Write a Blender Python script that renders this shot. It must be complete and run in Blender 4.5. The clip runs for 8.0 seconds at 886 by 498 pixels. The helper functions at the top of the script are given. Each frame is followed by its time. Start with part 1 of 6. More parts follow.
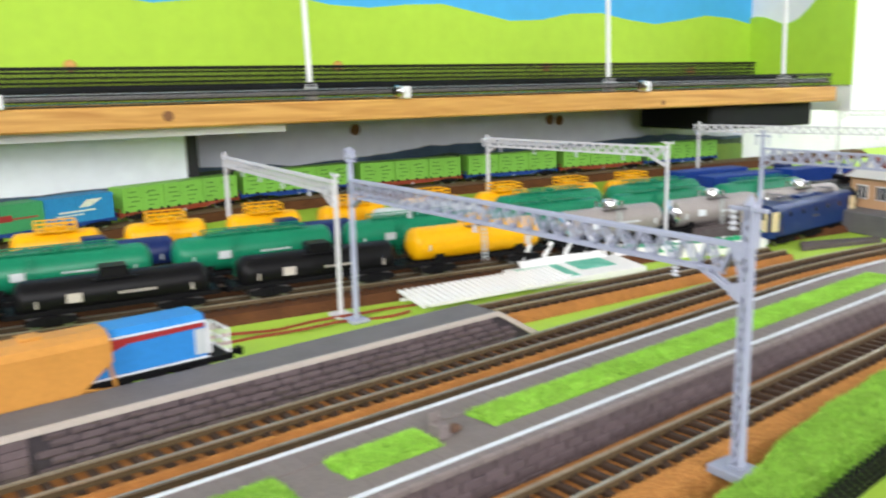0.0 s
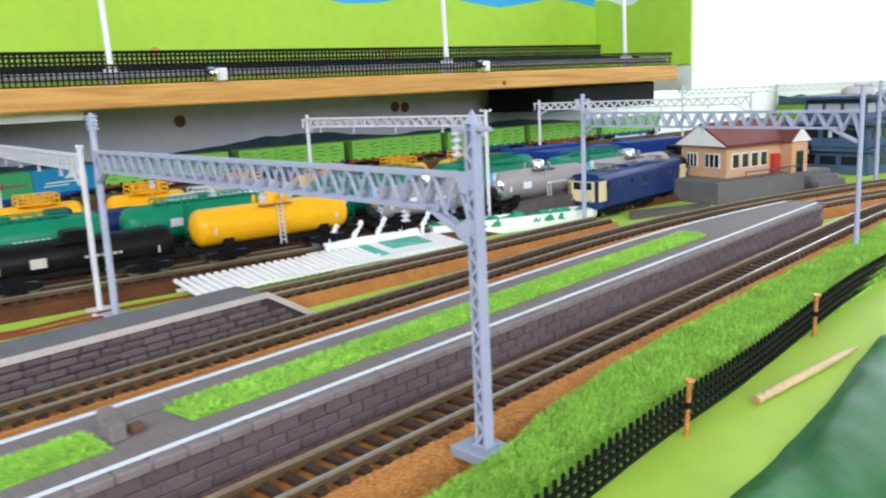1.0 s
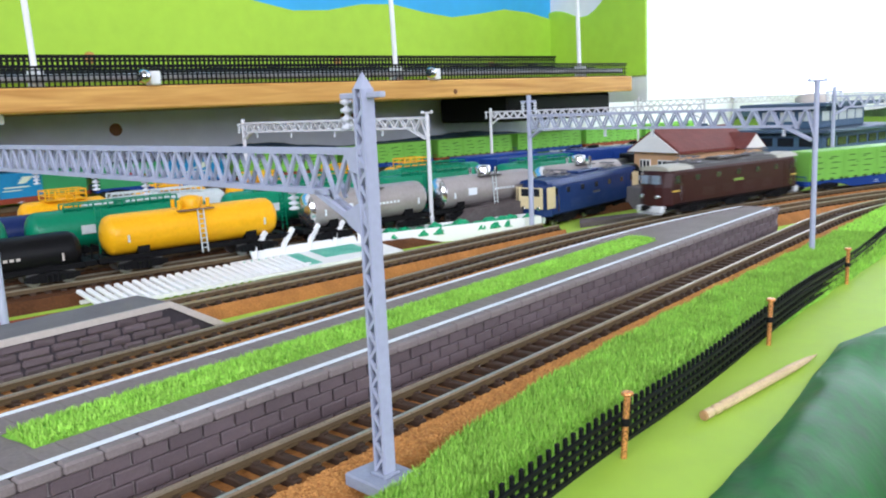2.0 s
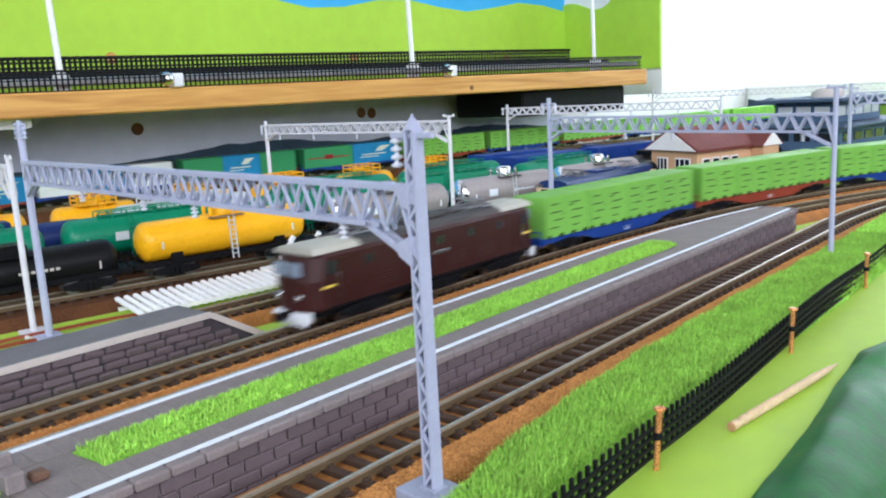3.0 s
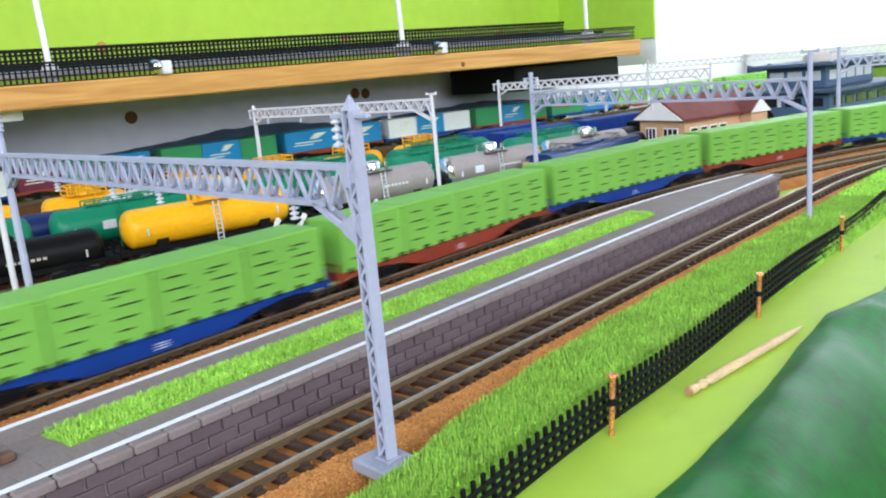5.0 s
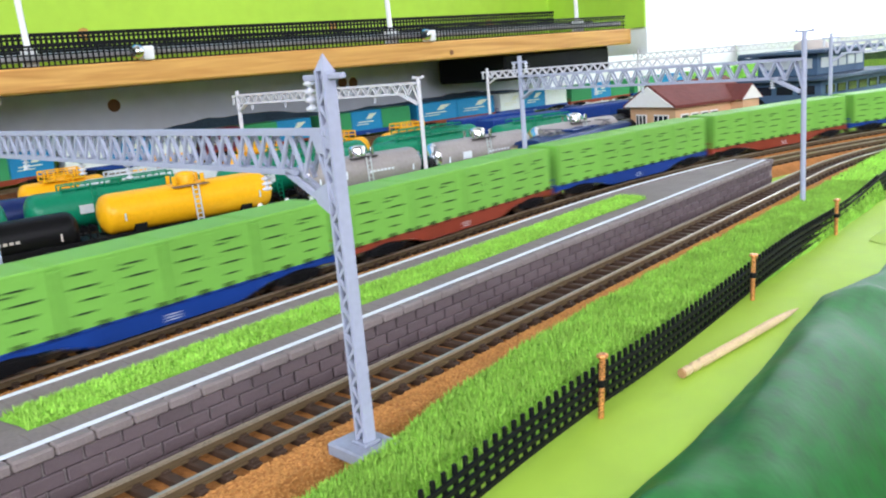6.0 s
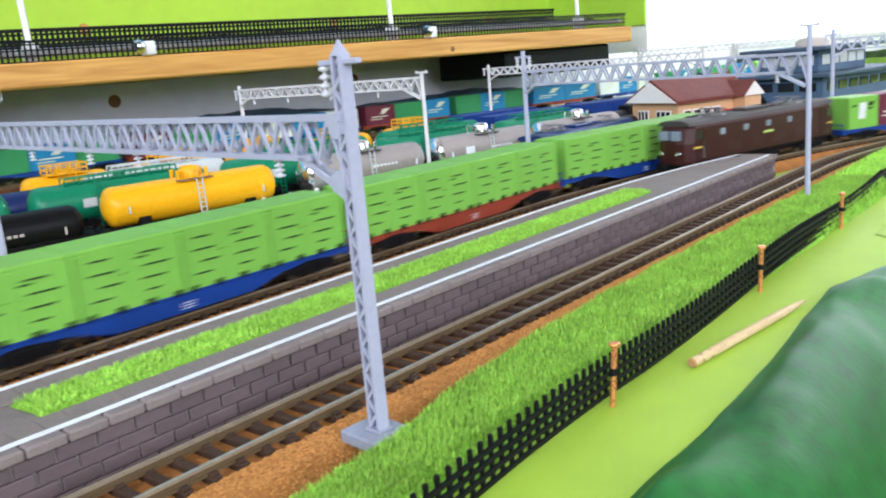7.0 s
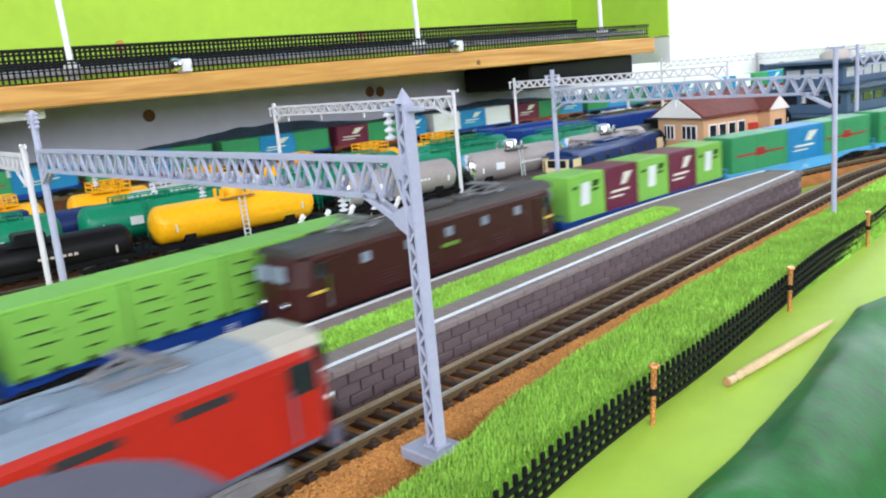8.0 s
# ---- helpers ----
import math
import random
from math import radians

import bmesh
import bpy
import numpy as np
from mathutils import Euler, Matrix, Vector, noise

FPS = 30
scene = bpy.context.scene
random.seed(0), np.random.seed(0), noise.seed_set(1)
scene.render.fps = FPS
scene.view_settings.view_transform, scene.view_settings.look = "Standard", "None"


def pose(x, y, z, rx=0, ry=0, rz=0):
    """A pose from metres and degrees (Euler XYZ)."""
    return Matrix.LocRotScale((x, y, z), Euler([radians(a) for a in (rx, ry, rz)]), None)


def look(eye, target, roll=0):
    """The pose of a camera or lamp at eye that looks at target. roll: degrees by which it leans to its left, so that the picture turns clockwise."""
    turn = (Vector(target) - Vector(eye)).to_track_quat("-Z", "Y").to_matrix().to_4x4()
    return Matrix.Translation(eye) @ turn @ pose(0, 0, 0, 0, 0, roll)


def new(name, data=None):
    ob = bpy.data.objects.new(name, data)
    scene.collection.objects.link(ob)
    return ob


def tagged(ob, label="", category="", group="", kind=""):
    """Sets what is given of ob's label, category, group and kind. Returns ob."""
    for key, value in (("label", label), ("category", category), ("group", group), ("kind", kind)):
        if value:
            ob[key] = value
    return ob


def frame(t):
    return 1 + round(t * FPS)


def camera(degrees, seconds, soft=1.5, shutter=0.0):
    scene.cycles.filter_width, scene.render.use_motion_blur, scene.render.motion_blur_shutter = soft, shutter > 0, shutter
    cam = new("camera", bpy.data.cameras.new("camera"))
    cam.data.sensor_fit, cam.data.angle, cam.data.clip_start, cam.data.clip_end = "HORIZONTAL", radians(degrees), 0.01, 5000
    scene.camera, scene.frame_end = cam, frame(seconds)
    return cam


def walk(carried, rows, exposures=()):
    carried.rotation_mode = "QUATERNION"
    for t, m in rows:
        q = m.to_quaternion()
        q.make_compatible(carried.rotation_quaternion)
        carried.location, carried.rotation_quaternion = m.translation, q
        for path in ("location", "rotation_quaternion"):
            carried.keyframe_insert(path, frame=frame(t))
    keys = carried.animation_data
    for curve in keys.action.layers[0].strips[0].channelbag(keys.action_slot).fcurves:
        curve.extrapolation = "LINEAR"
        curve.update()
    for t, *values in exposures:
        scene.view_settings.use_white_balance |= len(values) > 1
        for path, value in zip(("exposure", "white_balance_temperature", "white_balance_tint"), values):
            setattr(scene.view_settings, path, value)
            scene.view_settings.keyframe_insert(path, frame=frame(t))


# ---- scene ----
# All lengths below are millimetres (an N-gauge layout); K turns them into metres.
K = 0.001
cam = camera(56.10, 8.0, soft=2.0, shutter=0.5)
# seconds, eye, target in millimetres, roll in degrees
PATH = [
    (0, (-18.33, -30.64, 95.09), (443.1, 835.3, -98.0), -1.21),
    (0.5, (9.10, -26.63, 85.82), (551.7, 789.6, -112.5), -2.34),
    (1, (33.10, -21.42, 74.56), (607.2, 774.9, -115.9), -2.74),
    (1.5, (51.76, -12.96, 66.65), (653.1, 767.2, -105.9), -2.61),
    (1.7, (56.07, -11.35, 64.99), (669.3, 760.5, -103.2), -2.50),
    (2.8, (49.14, -8.67, 69.50), (650.6, 769.0, -113.5), -2.80),
    (3, (47.42, -11.69, 73.62), (646.6, 767.2, -111.6), -3.04),
    (3.5, (47.94, -21.74, 77.93), (630.9, 767.0, -117.1), -4.38),
    (4, (53.29, -21.39, 76.52), (634.7, 765.7, -129.5), -4.83),
    (4.5, (54.03, -22.69, 75.65), (637.5, 762.6, -131.5), -5.05),
    (6, (59.31, -16.27, 67.46), (652.5, 759.0, -149.3), -4.95),
    (6.5, (63.95, -17.32, 67.18), (663.4, 753.5, -148.5), -4.91),
    (7, (56.88, -14.71, 65.66), (652.2, 758.6, -152.4), -4.82),
    (7.5, (49.09, -15.44, 69.45), (638.6, 764.7, -139.7), -4.68),
    (8, (46.57, -18.80, 72.90), (625.0, 769.3, -137.4), -5.17),
]


def metres(p):
    return tuple(v * K for v in p)


# the clip's camera darkens and cools its picture a little after the start: seconds, stops, kelvin, tint
EXPOSURES = [(0, -0.18, 6500, 14), (0.5, -0.25, 6250, 14), (1, -0.3, 6000, 15), (3, -0.28, 5800, 17), (4.5, -0.2, 5900, 17), (8, -0.14, 6050, 16)]
walk(cam, [(t, look(metres(e), metres(g), r)) for t, e, g, r in PATH], EXPOSURES)

# ---- light: sky, and area lamps added in unseen window openings ----
world = bpy.data.worlds.new("world")
scene.world = world
world.use_nodes = True
wn = world.node_tree.nodes
sky = wn.new("ShaderNodeTexSky")
sky.sky_type, sky.sun_disc, sky.sun_elevation, sky.sun_rotation = "NISHITA", False, radians(40), radians(120)
wn["Background"].inputs["Strength"].default_value = 0.12
world.node_tree.links.new(sky.outputs[0], wn["Background"].inputs["Color"])


def added_light(name, eye, target, w, h, watts, colour=(1, 1, 1)):
    lamp = bpy.data.lights.new(name, "AREA")
    lamp.shape, lamp.size, lamp.size_y, lamp.energy, lamp.color = "RECTANGLE", w * K, h * K, watts, colour
    ob = new(name, lamp)
    ob.matrix_world = look([v * K for v in eye], [v * K for v in target])
    return ob


# lamps in openings added for light: a wide one in the west wall, one behind the camera, one above the layout's far end
added_light("added_light_west", (-1485, -650, 900), (150, 250, 0), 1300, 900, 36, (1.0, 0.985, 0.96))
added_light("added_light_south", (-200, -1885, 790), (0, 600, 200), 1300, 1200, 46, (1.0, 0.99, 0.97))
added_light("added_light_east", (1225, 262, 315), (0, 262, 315), 860, 500, 13.0, (0.95, 0.98, 1.0))
# ---- materials ----


def mat(name, colour, rough=0.6, metal=0.0, var=0.12, scale=60.0, bump=0.0, bscale=400.0, spread=0.0, coat=0.0, second=None, hard=False, gloss=0.28):
    """A painted or natural surface: two scales of variation, fine relief, and a spread from piece to piece."""
    m = bpy.data.materials.new(name)
    m.use_nodes = True
    nt = m.node_tree
    n, l = nt.nodes, nt.links
    b = n["Principled BSDF"]
    co = n.new("ShaderNodeTexCoord")
    big = n.new("ShaderNodeTexNoise")
    big.inputs["Scale"].default_value, big.inputs["Detail"].default_value = scale, 3
    small = n.new("ShaderNodeTexNoise")
    small.inputs["Scale"].default_value, small.inputs["Detail"].default_value = scale * 11, 2
    for t in (big, small):
        l.new(co.outputs["Object"], t.inputs["Vector"])
    add = n.new("ShaderNodeMath")
    add.operation = "ADD"
    l.new(big.outputs[0], add.inputs[0])
    l.new(small.outputs[0], add.inputs[1])
    ramp = n.new("ShaderNodeMapRange")
    ramp.inputs[1].default_value, ramp.inputs[2].default_value = (0.85, 1.15) if hard else (0.6, 1.4)
    l.new(add.outputs[0], ramp.inputs[0])
    mix = n.new("ShaderNodeMix")
    mix.data_type = "RGBA"
    other = second or [c * (1 - 2 * var) for c in colour]
    first = colour if second else [min(1, c * (1 + var)) for c in colour]
    mix.inputs[6].default_value = (*other, 1)
    mix.inputs[7].default_value = (*first, 1)
    l.new(ramp.outputs[0], mix.inputs[0])
    out = mix.outputs[2]
    if spread:
        info = n.new("ShaderNodeObjectInfo")
        geo = n.new("ShaderNodeNewGeometry")
        s = n.new("ShaderNodeMath")
        s.operation = "ADD"
        l.new(info.outputs["Random"], s.inputs[0])
        l.new(geo.outputs["Random Per Island"], s.inputs[1])
        mr = n.new("ShaderNodeMapRange")
        mr.inputs[2].default_value = 2.0
        mr.inputs[3].default_value, mr.inputs[4].default_value = 1 - spread, 1 + spread
        l.new(s.outputs[0], mr.inputs[0])
        hsv = n.new("ShaderNodeHueSaturation")
        l.new(mr.outputs[0], hsv.inputs["Value"])
        l.new(out, hsv.inputs["Color"])
        out = hsv.outputs[0]
    l.new(out, b.inputs["Base Color"])
    rr = n.new("ShaderNodeMapRange")
    rr.inputs[3].default_value, rr.inputs[4].default_value = max(0.03, rough - 0.08), min(1, rough + 0.08)
    l.new(small.outputs[0], rr.inputs[0])
    l.new(rr.outputs[0], b.inputs["Roughness"])
    b.inputs["Metallic"].default_value = metal
    b.inputs["Specular IOR Level"].default_value = gloss
    if coat:
        b.inputs["Coat Weight"].default_value = coat
    if bump:
        bt = n.new("ShaderNodeTexNoise")
        bt.inputs["Scale"].default_value, bt.inputs["Detail"].default_value = bscale, 3
        l.new(co.outputs["Object"], bt.inputs["Vector"])
        bp = n.new("ShaderNodeBump")
        bp.inputs["Strength"].default_value, bp.inputs["Distance"].default_value = bump, 0.0006
        l.new(bt.outputs[0], bp.inputs["Height"])
        l.new(bp.outputs[0], b.inputs["Normal"])
    return m


def wood(name, dark, light, along=14.0, across=220.0):
    """Planed softwood with long grain along x."""
    m = mat(name, light, 0.5, var=0.1, scale=20)
    n, l = m.node_tree.nodes, m.node_tree.links
    co = n.new("ShaderNodeTexCoord")
    mp = n.new("ShaderNodeMapping")
    mp.inputs["Scale"].default_value = (along, across, across)
    l.new(co.outputs["Object"], mp.inputs[0])
    no = n.new("ShaderNodeTexNoise")
    no.inputs["Scale"].default_value, no.inputs["Detail"].default_value, no.inputs["Distortion"].default_value = 1.0, 4, 0.6
    l.new(mp.outputs[0], no.inputs["Vector"])
    mr = n.new("ShaderNodeMapRange")
    mr.inputs[1].default_value, mr.inputs[2].default_value = 0.35, 0.68
    l.new(no.outputs[0], mr.inputs[0])
    mix = n.new("ShaderNodeMix")
    mix.data_type = "RGBA"
    mix.inputs[6].default_value, mix.inputs[7].default_value = (*light, 1), (*dark, 1)
    l.new(mr.outputs[0], mix.inputs[0])
    l.new(mix.outputs[2], n["Principled BSDF"].inputs["Base Color"])
    return m


LIME = mat("lime_paper", (0.40, 0.62, 0.06), 0.62, var=0.05, scale=9, bump=0.15, bscale=60)
BOARD = mat("painted_board", (0.32, 0.36, 0.12), 0.7)
CORK = mat("cork_bed", (0.45, 0.19, 0.05), 0.9, var=0.2, scale=150, bump=0.9, bscale=900)
STONES = mat("ballast_grains", (0.52, 0.25, 0.07), 0.85, var=0.15, scale=200, spread=0.45)
SLEEPER = mat("sleeper_plastic", (0.055, 0.032, 0.02), 0.65, scale=300, spread=0.15)
RAILSIDE = mat("weathered_rail", (0.13, 0.09, 0.045), 0.55, 0.1, scale=200)
RAILTOP = mat("rail_head", (0.50, 0.44, 0.33), 0.3, 0.6, scale=300)
BRICK = mat("grey_brick", (0.145, 0.112, 0.12), 0.6, scale=250, bump=0.3, bscale=900, spread=0.22)
JOINT = mat("pale_mortar", (0.30, 0.265, 0.26), 0.8, scale=200)
MORTAR = mat("mortar", (0.06, 0.052, 0.06), 0.85, scale=200)
COPING = mat("coping_stone", (0.235, 0.2, 0.195), 0.6, scale=200, bump=0.3, bscale=800, spread=0.04)
PAVING = mat("platform_paving", (0.225, 0.195, 0.185), 0.7, scale=120, bump=0.25, bscale=700, spread=0.07)
ASPHALT = mat("platform_asphalt", (0.16, 0.155, 0.16), 0.75, scale=90, bump=0.3, bscale=900)
WHITELINE = mat("white_line", (0.74, 0.79, 0.84), 0.55, var=0.04, scale=80)
CREAMLINE = mat("cream_line", (0.55, 0.50, 0.45), 0.6, var=0.06, scale=80)
GRASS = mat("grass_blades", (0.40, 0.74, 0.10), 0.7, var=0.2, scale=120, spread=0.45)
GRASSMAT = mat("grass_mat", (0.24, 0.52, 0.05), 0.9, var=0.3, scale=180, bump=1.0, bscale=900)
MAST = mat("mast_grey", (0.41, 0.44, 0.57), 0.5, var=0.05, scale=90)
MASTWHITE = mat("mast_pale", (0.66, 0.66, 0.69), 0.5, var=0.05, scale=90)
INSUL = mat("insulator_grey", (0.62, 0.64, 0.70), 0.35, var=0.05)
BLACKNET = mat("black_plastic", (0.008, 0.009, 0.010), 0.5, scale=200, gloss=0.12)
COPPER = mat("copper_nail", (0.85, 0.36, 0.13), 0.28, 0.7, var=0.15, scale=300)
PICK = mat("pale_wood", (0.66, 0.50, 0.29), 0.6, var=0.12, scale=120, bump=0.2)
PICKEND = mat("pick_end", (0.42, 0.24, 0.11), 0.7)
SATIN = mat("green_satin", (0.018, 0.155, 0.028), 0.45, var=0.25, scale=22, bump=0.5, bscale=120, gloss=0.18)
PINE = wood("pine_board", (0.46, 0.22, 0.05), (0.66, 0.37, 0.10))
KNOT = mat("pine_knot", (0.22, 0.10, 0.04), 0.6, scale=200)
WHITEBOARD = mat("white_board", (0.80, 0.81, 0.83), 0.5, var=0.03, scale=10)
WALLWHITE = mat("white_wall", (0.82, 0.83, 0.84), 0.75, var=0.03, scale=5)
WALLGREY = mat("grey_backdrop_sky", (0.80, 0.84, 0.97), 0.7, var=0.05, scale=6)
SKYCARD = mat("printed_sky", (0.82, 0.87, 0.93), 0.55, var=0.05, scale=8)
HILLBLUE = mat("printed_far_hills", (0.055, 0.10, 0.15), 0.6, var=0.25, scale=70)
HILLGREEN = mat("printed_woods", (0.045, 0.085, 0.035), 0.6, var=0.35, scale=110)
FIELD = mat("printed_field", (0.20, 0.30, 0.035), 0.6, var=0.25, scale=40, second=(0.10, 0.20, 0.03))
PANELGREEN = mat("painted_lime_panel", (0.40, 0.66, 0.05), 0.6, var=0.05, scale=7)
PANELBLUE = mat("painted_blue_panel", (0.06, 0.42, 0.78), 0.6, var=0.05, scale=7)
DARK = mat("dark_underframe", (0.007, 0.007, 0.008), 0.6, scale=200, spread=0.1, gloss=0.1)
GAP = mat("shadow_grey", (0.03, 0.03, 0.033), 0.8)
STEEL = mat("wheel_steel", (0.35, 0.34, 0.33), 0.3, 0.9, scale=300)
CHROME = mat("chrome", (0.75, 0.76, 0.78), 0.12, 1.0, var=0.05)
GLASS = mat("dark_glass", (0.02, 0.024, 0.03), 0.08, 0.0, coat=0.3, gloss=0.5)
YELLOW = mat("tank_yellow", (0.88, 0.44, 0.003), 0.32, var=0.05, scale=60)
GREEN = mat("tank_green", (0.006, 0.21, 0.105), 0.32, var=0.06, scale=60)
NAVY = mat("tank_navy", (0.010, 0.024, 0.11), 0.32, var=0.06, scale=60)
BLACK = mat("tank_black", (0.006, 0.006, 0.007), 0.4, scale=60, gloss=0.15)
SILVER = mat("tank_silver", (0.36, 0.33, 0.32), 0.36, 0.2, var=0.08, scale=60)
SILVEREND = mat("tank_polished", (0.72, 0.72, 0.74), 0.16, 0.95, var=0.05, scale=80)
PALE = mat("tank_pale_grey", (0.55, 0.60, 0.60), 0.35, var=0.06, scale=60)
APPLE = mat("container_apple_green", (0.195, 0.475, 0.07), 0.5, var=0.06, scale=50)
APPLEDARK = mat("container_slot", (0.02, 0.055, 0.012), 0.7)
CGREEN = mat("container_green", (0.04, 0.28, 0.11), 0.5, var=0.06, scale=50)
CBLUE = mat("container_blue", (0.015, 0.22, 0.48), 0.5, var=0.06, scale=50)
CMAROON = mat("container_maroon", (0.13, 0.018, 0.045), 0.5, var=0.06, scale=50)
CWHITE = mat("container_white", (0.70, 0.74, 0.76), 0.5, var=0.05, scale=50)
FRAMEBLUE = mat("frame_blue", (0.008, 0.045, 0.25), 0.45, scale=80)
FRAMERED = mat("frame_red", (0.26, 0.045, 0.02), 0.5, scale=80)
FRAMESKY = mat("frame_sky_blue", (0.10, 0.42, 0.75), 0.45, scale=80)
BROWN = mat("loco_brown", (0.042, 0.0105, 0.009), 0.38, var=0.1, scale=60)
ROOFGREY = mat("loco_roof_grey", (0.22, 0.29, 0.37), 0.55, scale=70)
ROOFDARK = mat("loco_roof_dark", (0.06, 0.055, 0.053), 0.6, scale=70)
CREAM = mat("loco_cream", (0.74, 0.62, 0.36), 0.45, var=0.05)
ROOFCREAM = mat("roof_cream", (0.46, 0.45, 0.38), 0.6, var=0.06)
LOCOBLUE = mat("loco_blue", (0.010, 0.035, 0.14), 0.38, var=0.08, scale=60)
RED = mat("loco_red", (0.42, 0.02, 0.010), 0.4, var=0.06, scale=50)
SLATE = mat("loco_slate", (0.12, 0.12, 0.175), 0.45, var=0.06)
BOGIEGREY = mat("bogie_grey", (0.20, 0.20, 0.21), 0.5, scale=120)
DIESELBLUE = mat("diesel_blue", (0.03, 0.25, 0.65), 0.42, var=0.06)
DIESELRED = mat("diesel_red", (0.36, 0.03, 0.03), 0.45, var=0.06)
HOPPER = mat("hopper_ochre", (0.62, 0.29, 0.06), 0.5, var=0.08)
WALLTAN = mat("house_tan", (0.66, 0.40, 0.22), 0.65, var=0.06, scale=90)
ROOFRED = mat("house_roof", (0.17, 0.045, 0.035), 0.6, var=0.15, scale=150, bump=0.3)
GABLE = mat("house_white", (0.80, 0.78, 0.75), 0.6, var=0.03)
DOORRED = mat("door_red", (0.55, 0.05, 0.03), 0.5)
TOWER = mat("tower_bluegrey", (0.075, 0.135, 0.22), 0.6, var=0.08, scale=80)
TOWERDARK = mat("tower_dark", (0.07, 0.11, 0.17), 0.6)
EARTH = mat("dark_ramp", (0.12, 0.10, 0.10), 0.9, var=0.2, scale=120, bump=0.6)
PLASTIC = mat("white_plastic", (0.84, 0.85, 0.85), 0.35, var=0.02)
SHRUB = mat("green_plastic_shrub", (0.02, 0.34, 0.15), 0.4, var=0.1, scale=150)
TEAL = mat("teal_sheet", (0.02, 0.36, 0.24), 0.5, var=0.15, scale=100, second=(0.25, 0.62, 0.50))
RUST = mat("red_wire", (0.30, 0.06, 0.03), 0.6)
YELLOWMARK = mat("yellow_mark", (0.75, 0.55, 0.08), 0.5)
PALELOGO = mat("pale_logo", (0.70, 0.72, 0.60), 0.5)

# translucent white that lets the added east lamp glow through
BACKLIT = bpy.data.materials.new("backlit_white")
BACKLIT.use_nodes = True
nodes = BACKLIT.node_tree.nodes
tr = nodes.new("ShaderNodeBsdfTranslucent")
tr.inputs["Color"].default_value = (0.93, 0.95, 0.97, 1)
df = nodes.new("ShaderNodeBsdfDiffuse")
df.inputs["Color"].default_value = (0.85, 0.86, 0.87, 1)
mx = nodes.new("ShaderNodeMixShader")
mx.inputs[0].default_value = 0.35
BACKLIT.node_tree.links.new(tr.outputs[0], mx.inputs[1])
BACKLIT.node_tree.links.new(df.outputs[0], mx.inputs[2])
BACKLIT.node_tree.links.new(mx.outputs[0], nodes["Material Output"].inputs["Surface"])

# ballast colour darkened to carry the shade under and between wagons
SHADEDBED = mat("shaded_ballast", (0.12, 0.046, 0.015), 0.9, var=0.25, scale=90, bump=0.9, bscale=900)

FOOT = mat("mast_foot_grey", (0.30, 0.33, 0.42), 0.55, var=0.08, scale=120)
# pale blue window reflection put into the glass colour
REFLECTGLASS = mat("glass_painted_reflection", (0.24, 0.30, 0.38), 0.15, gloss=0.5)

# ---- mesh building ----


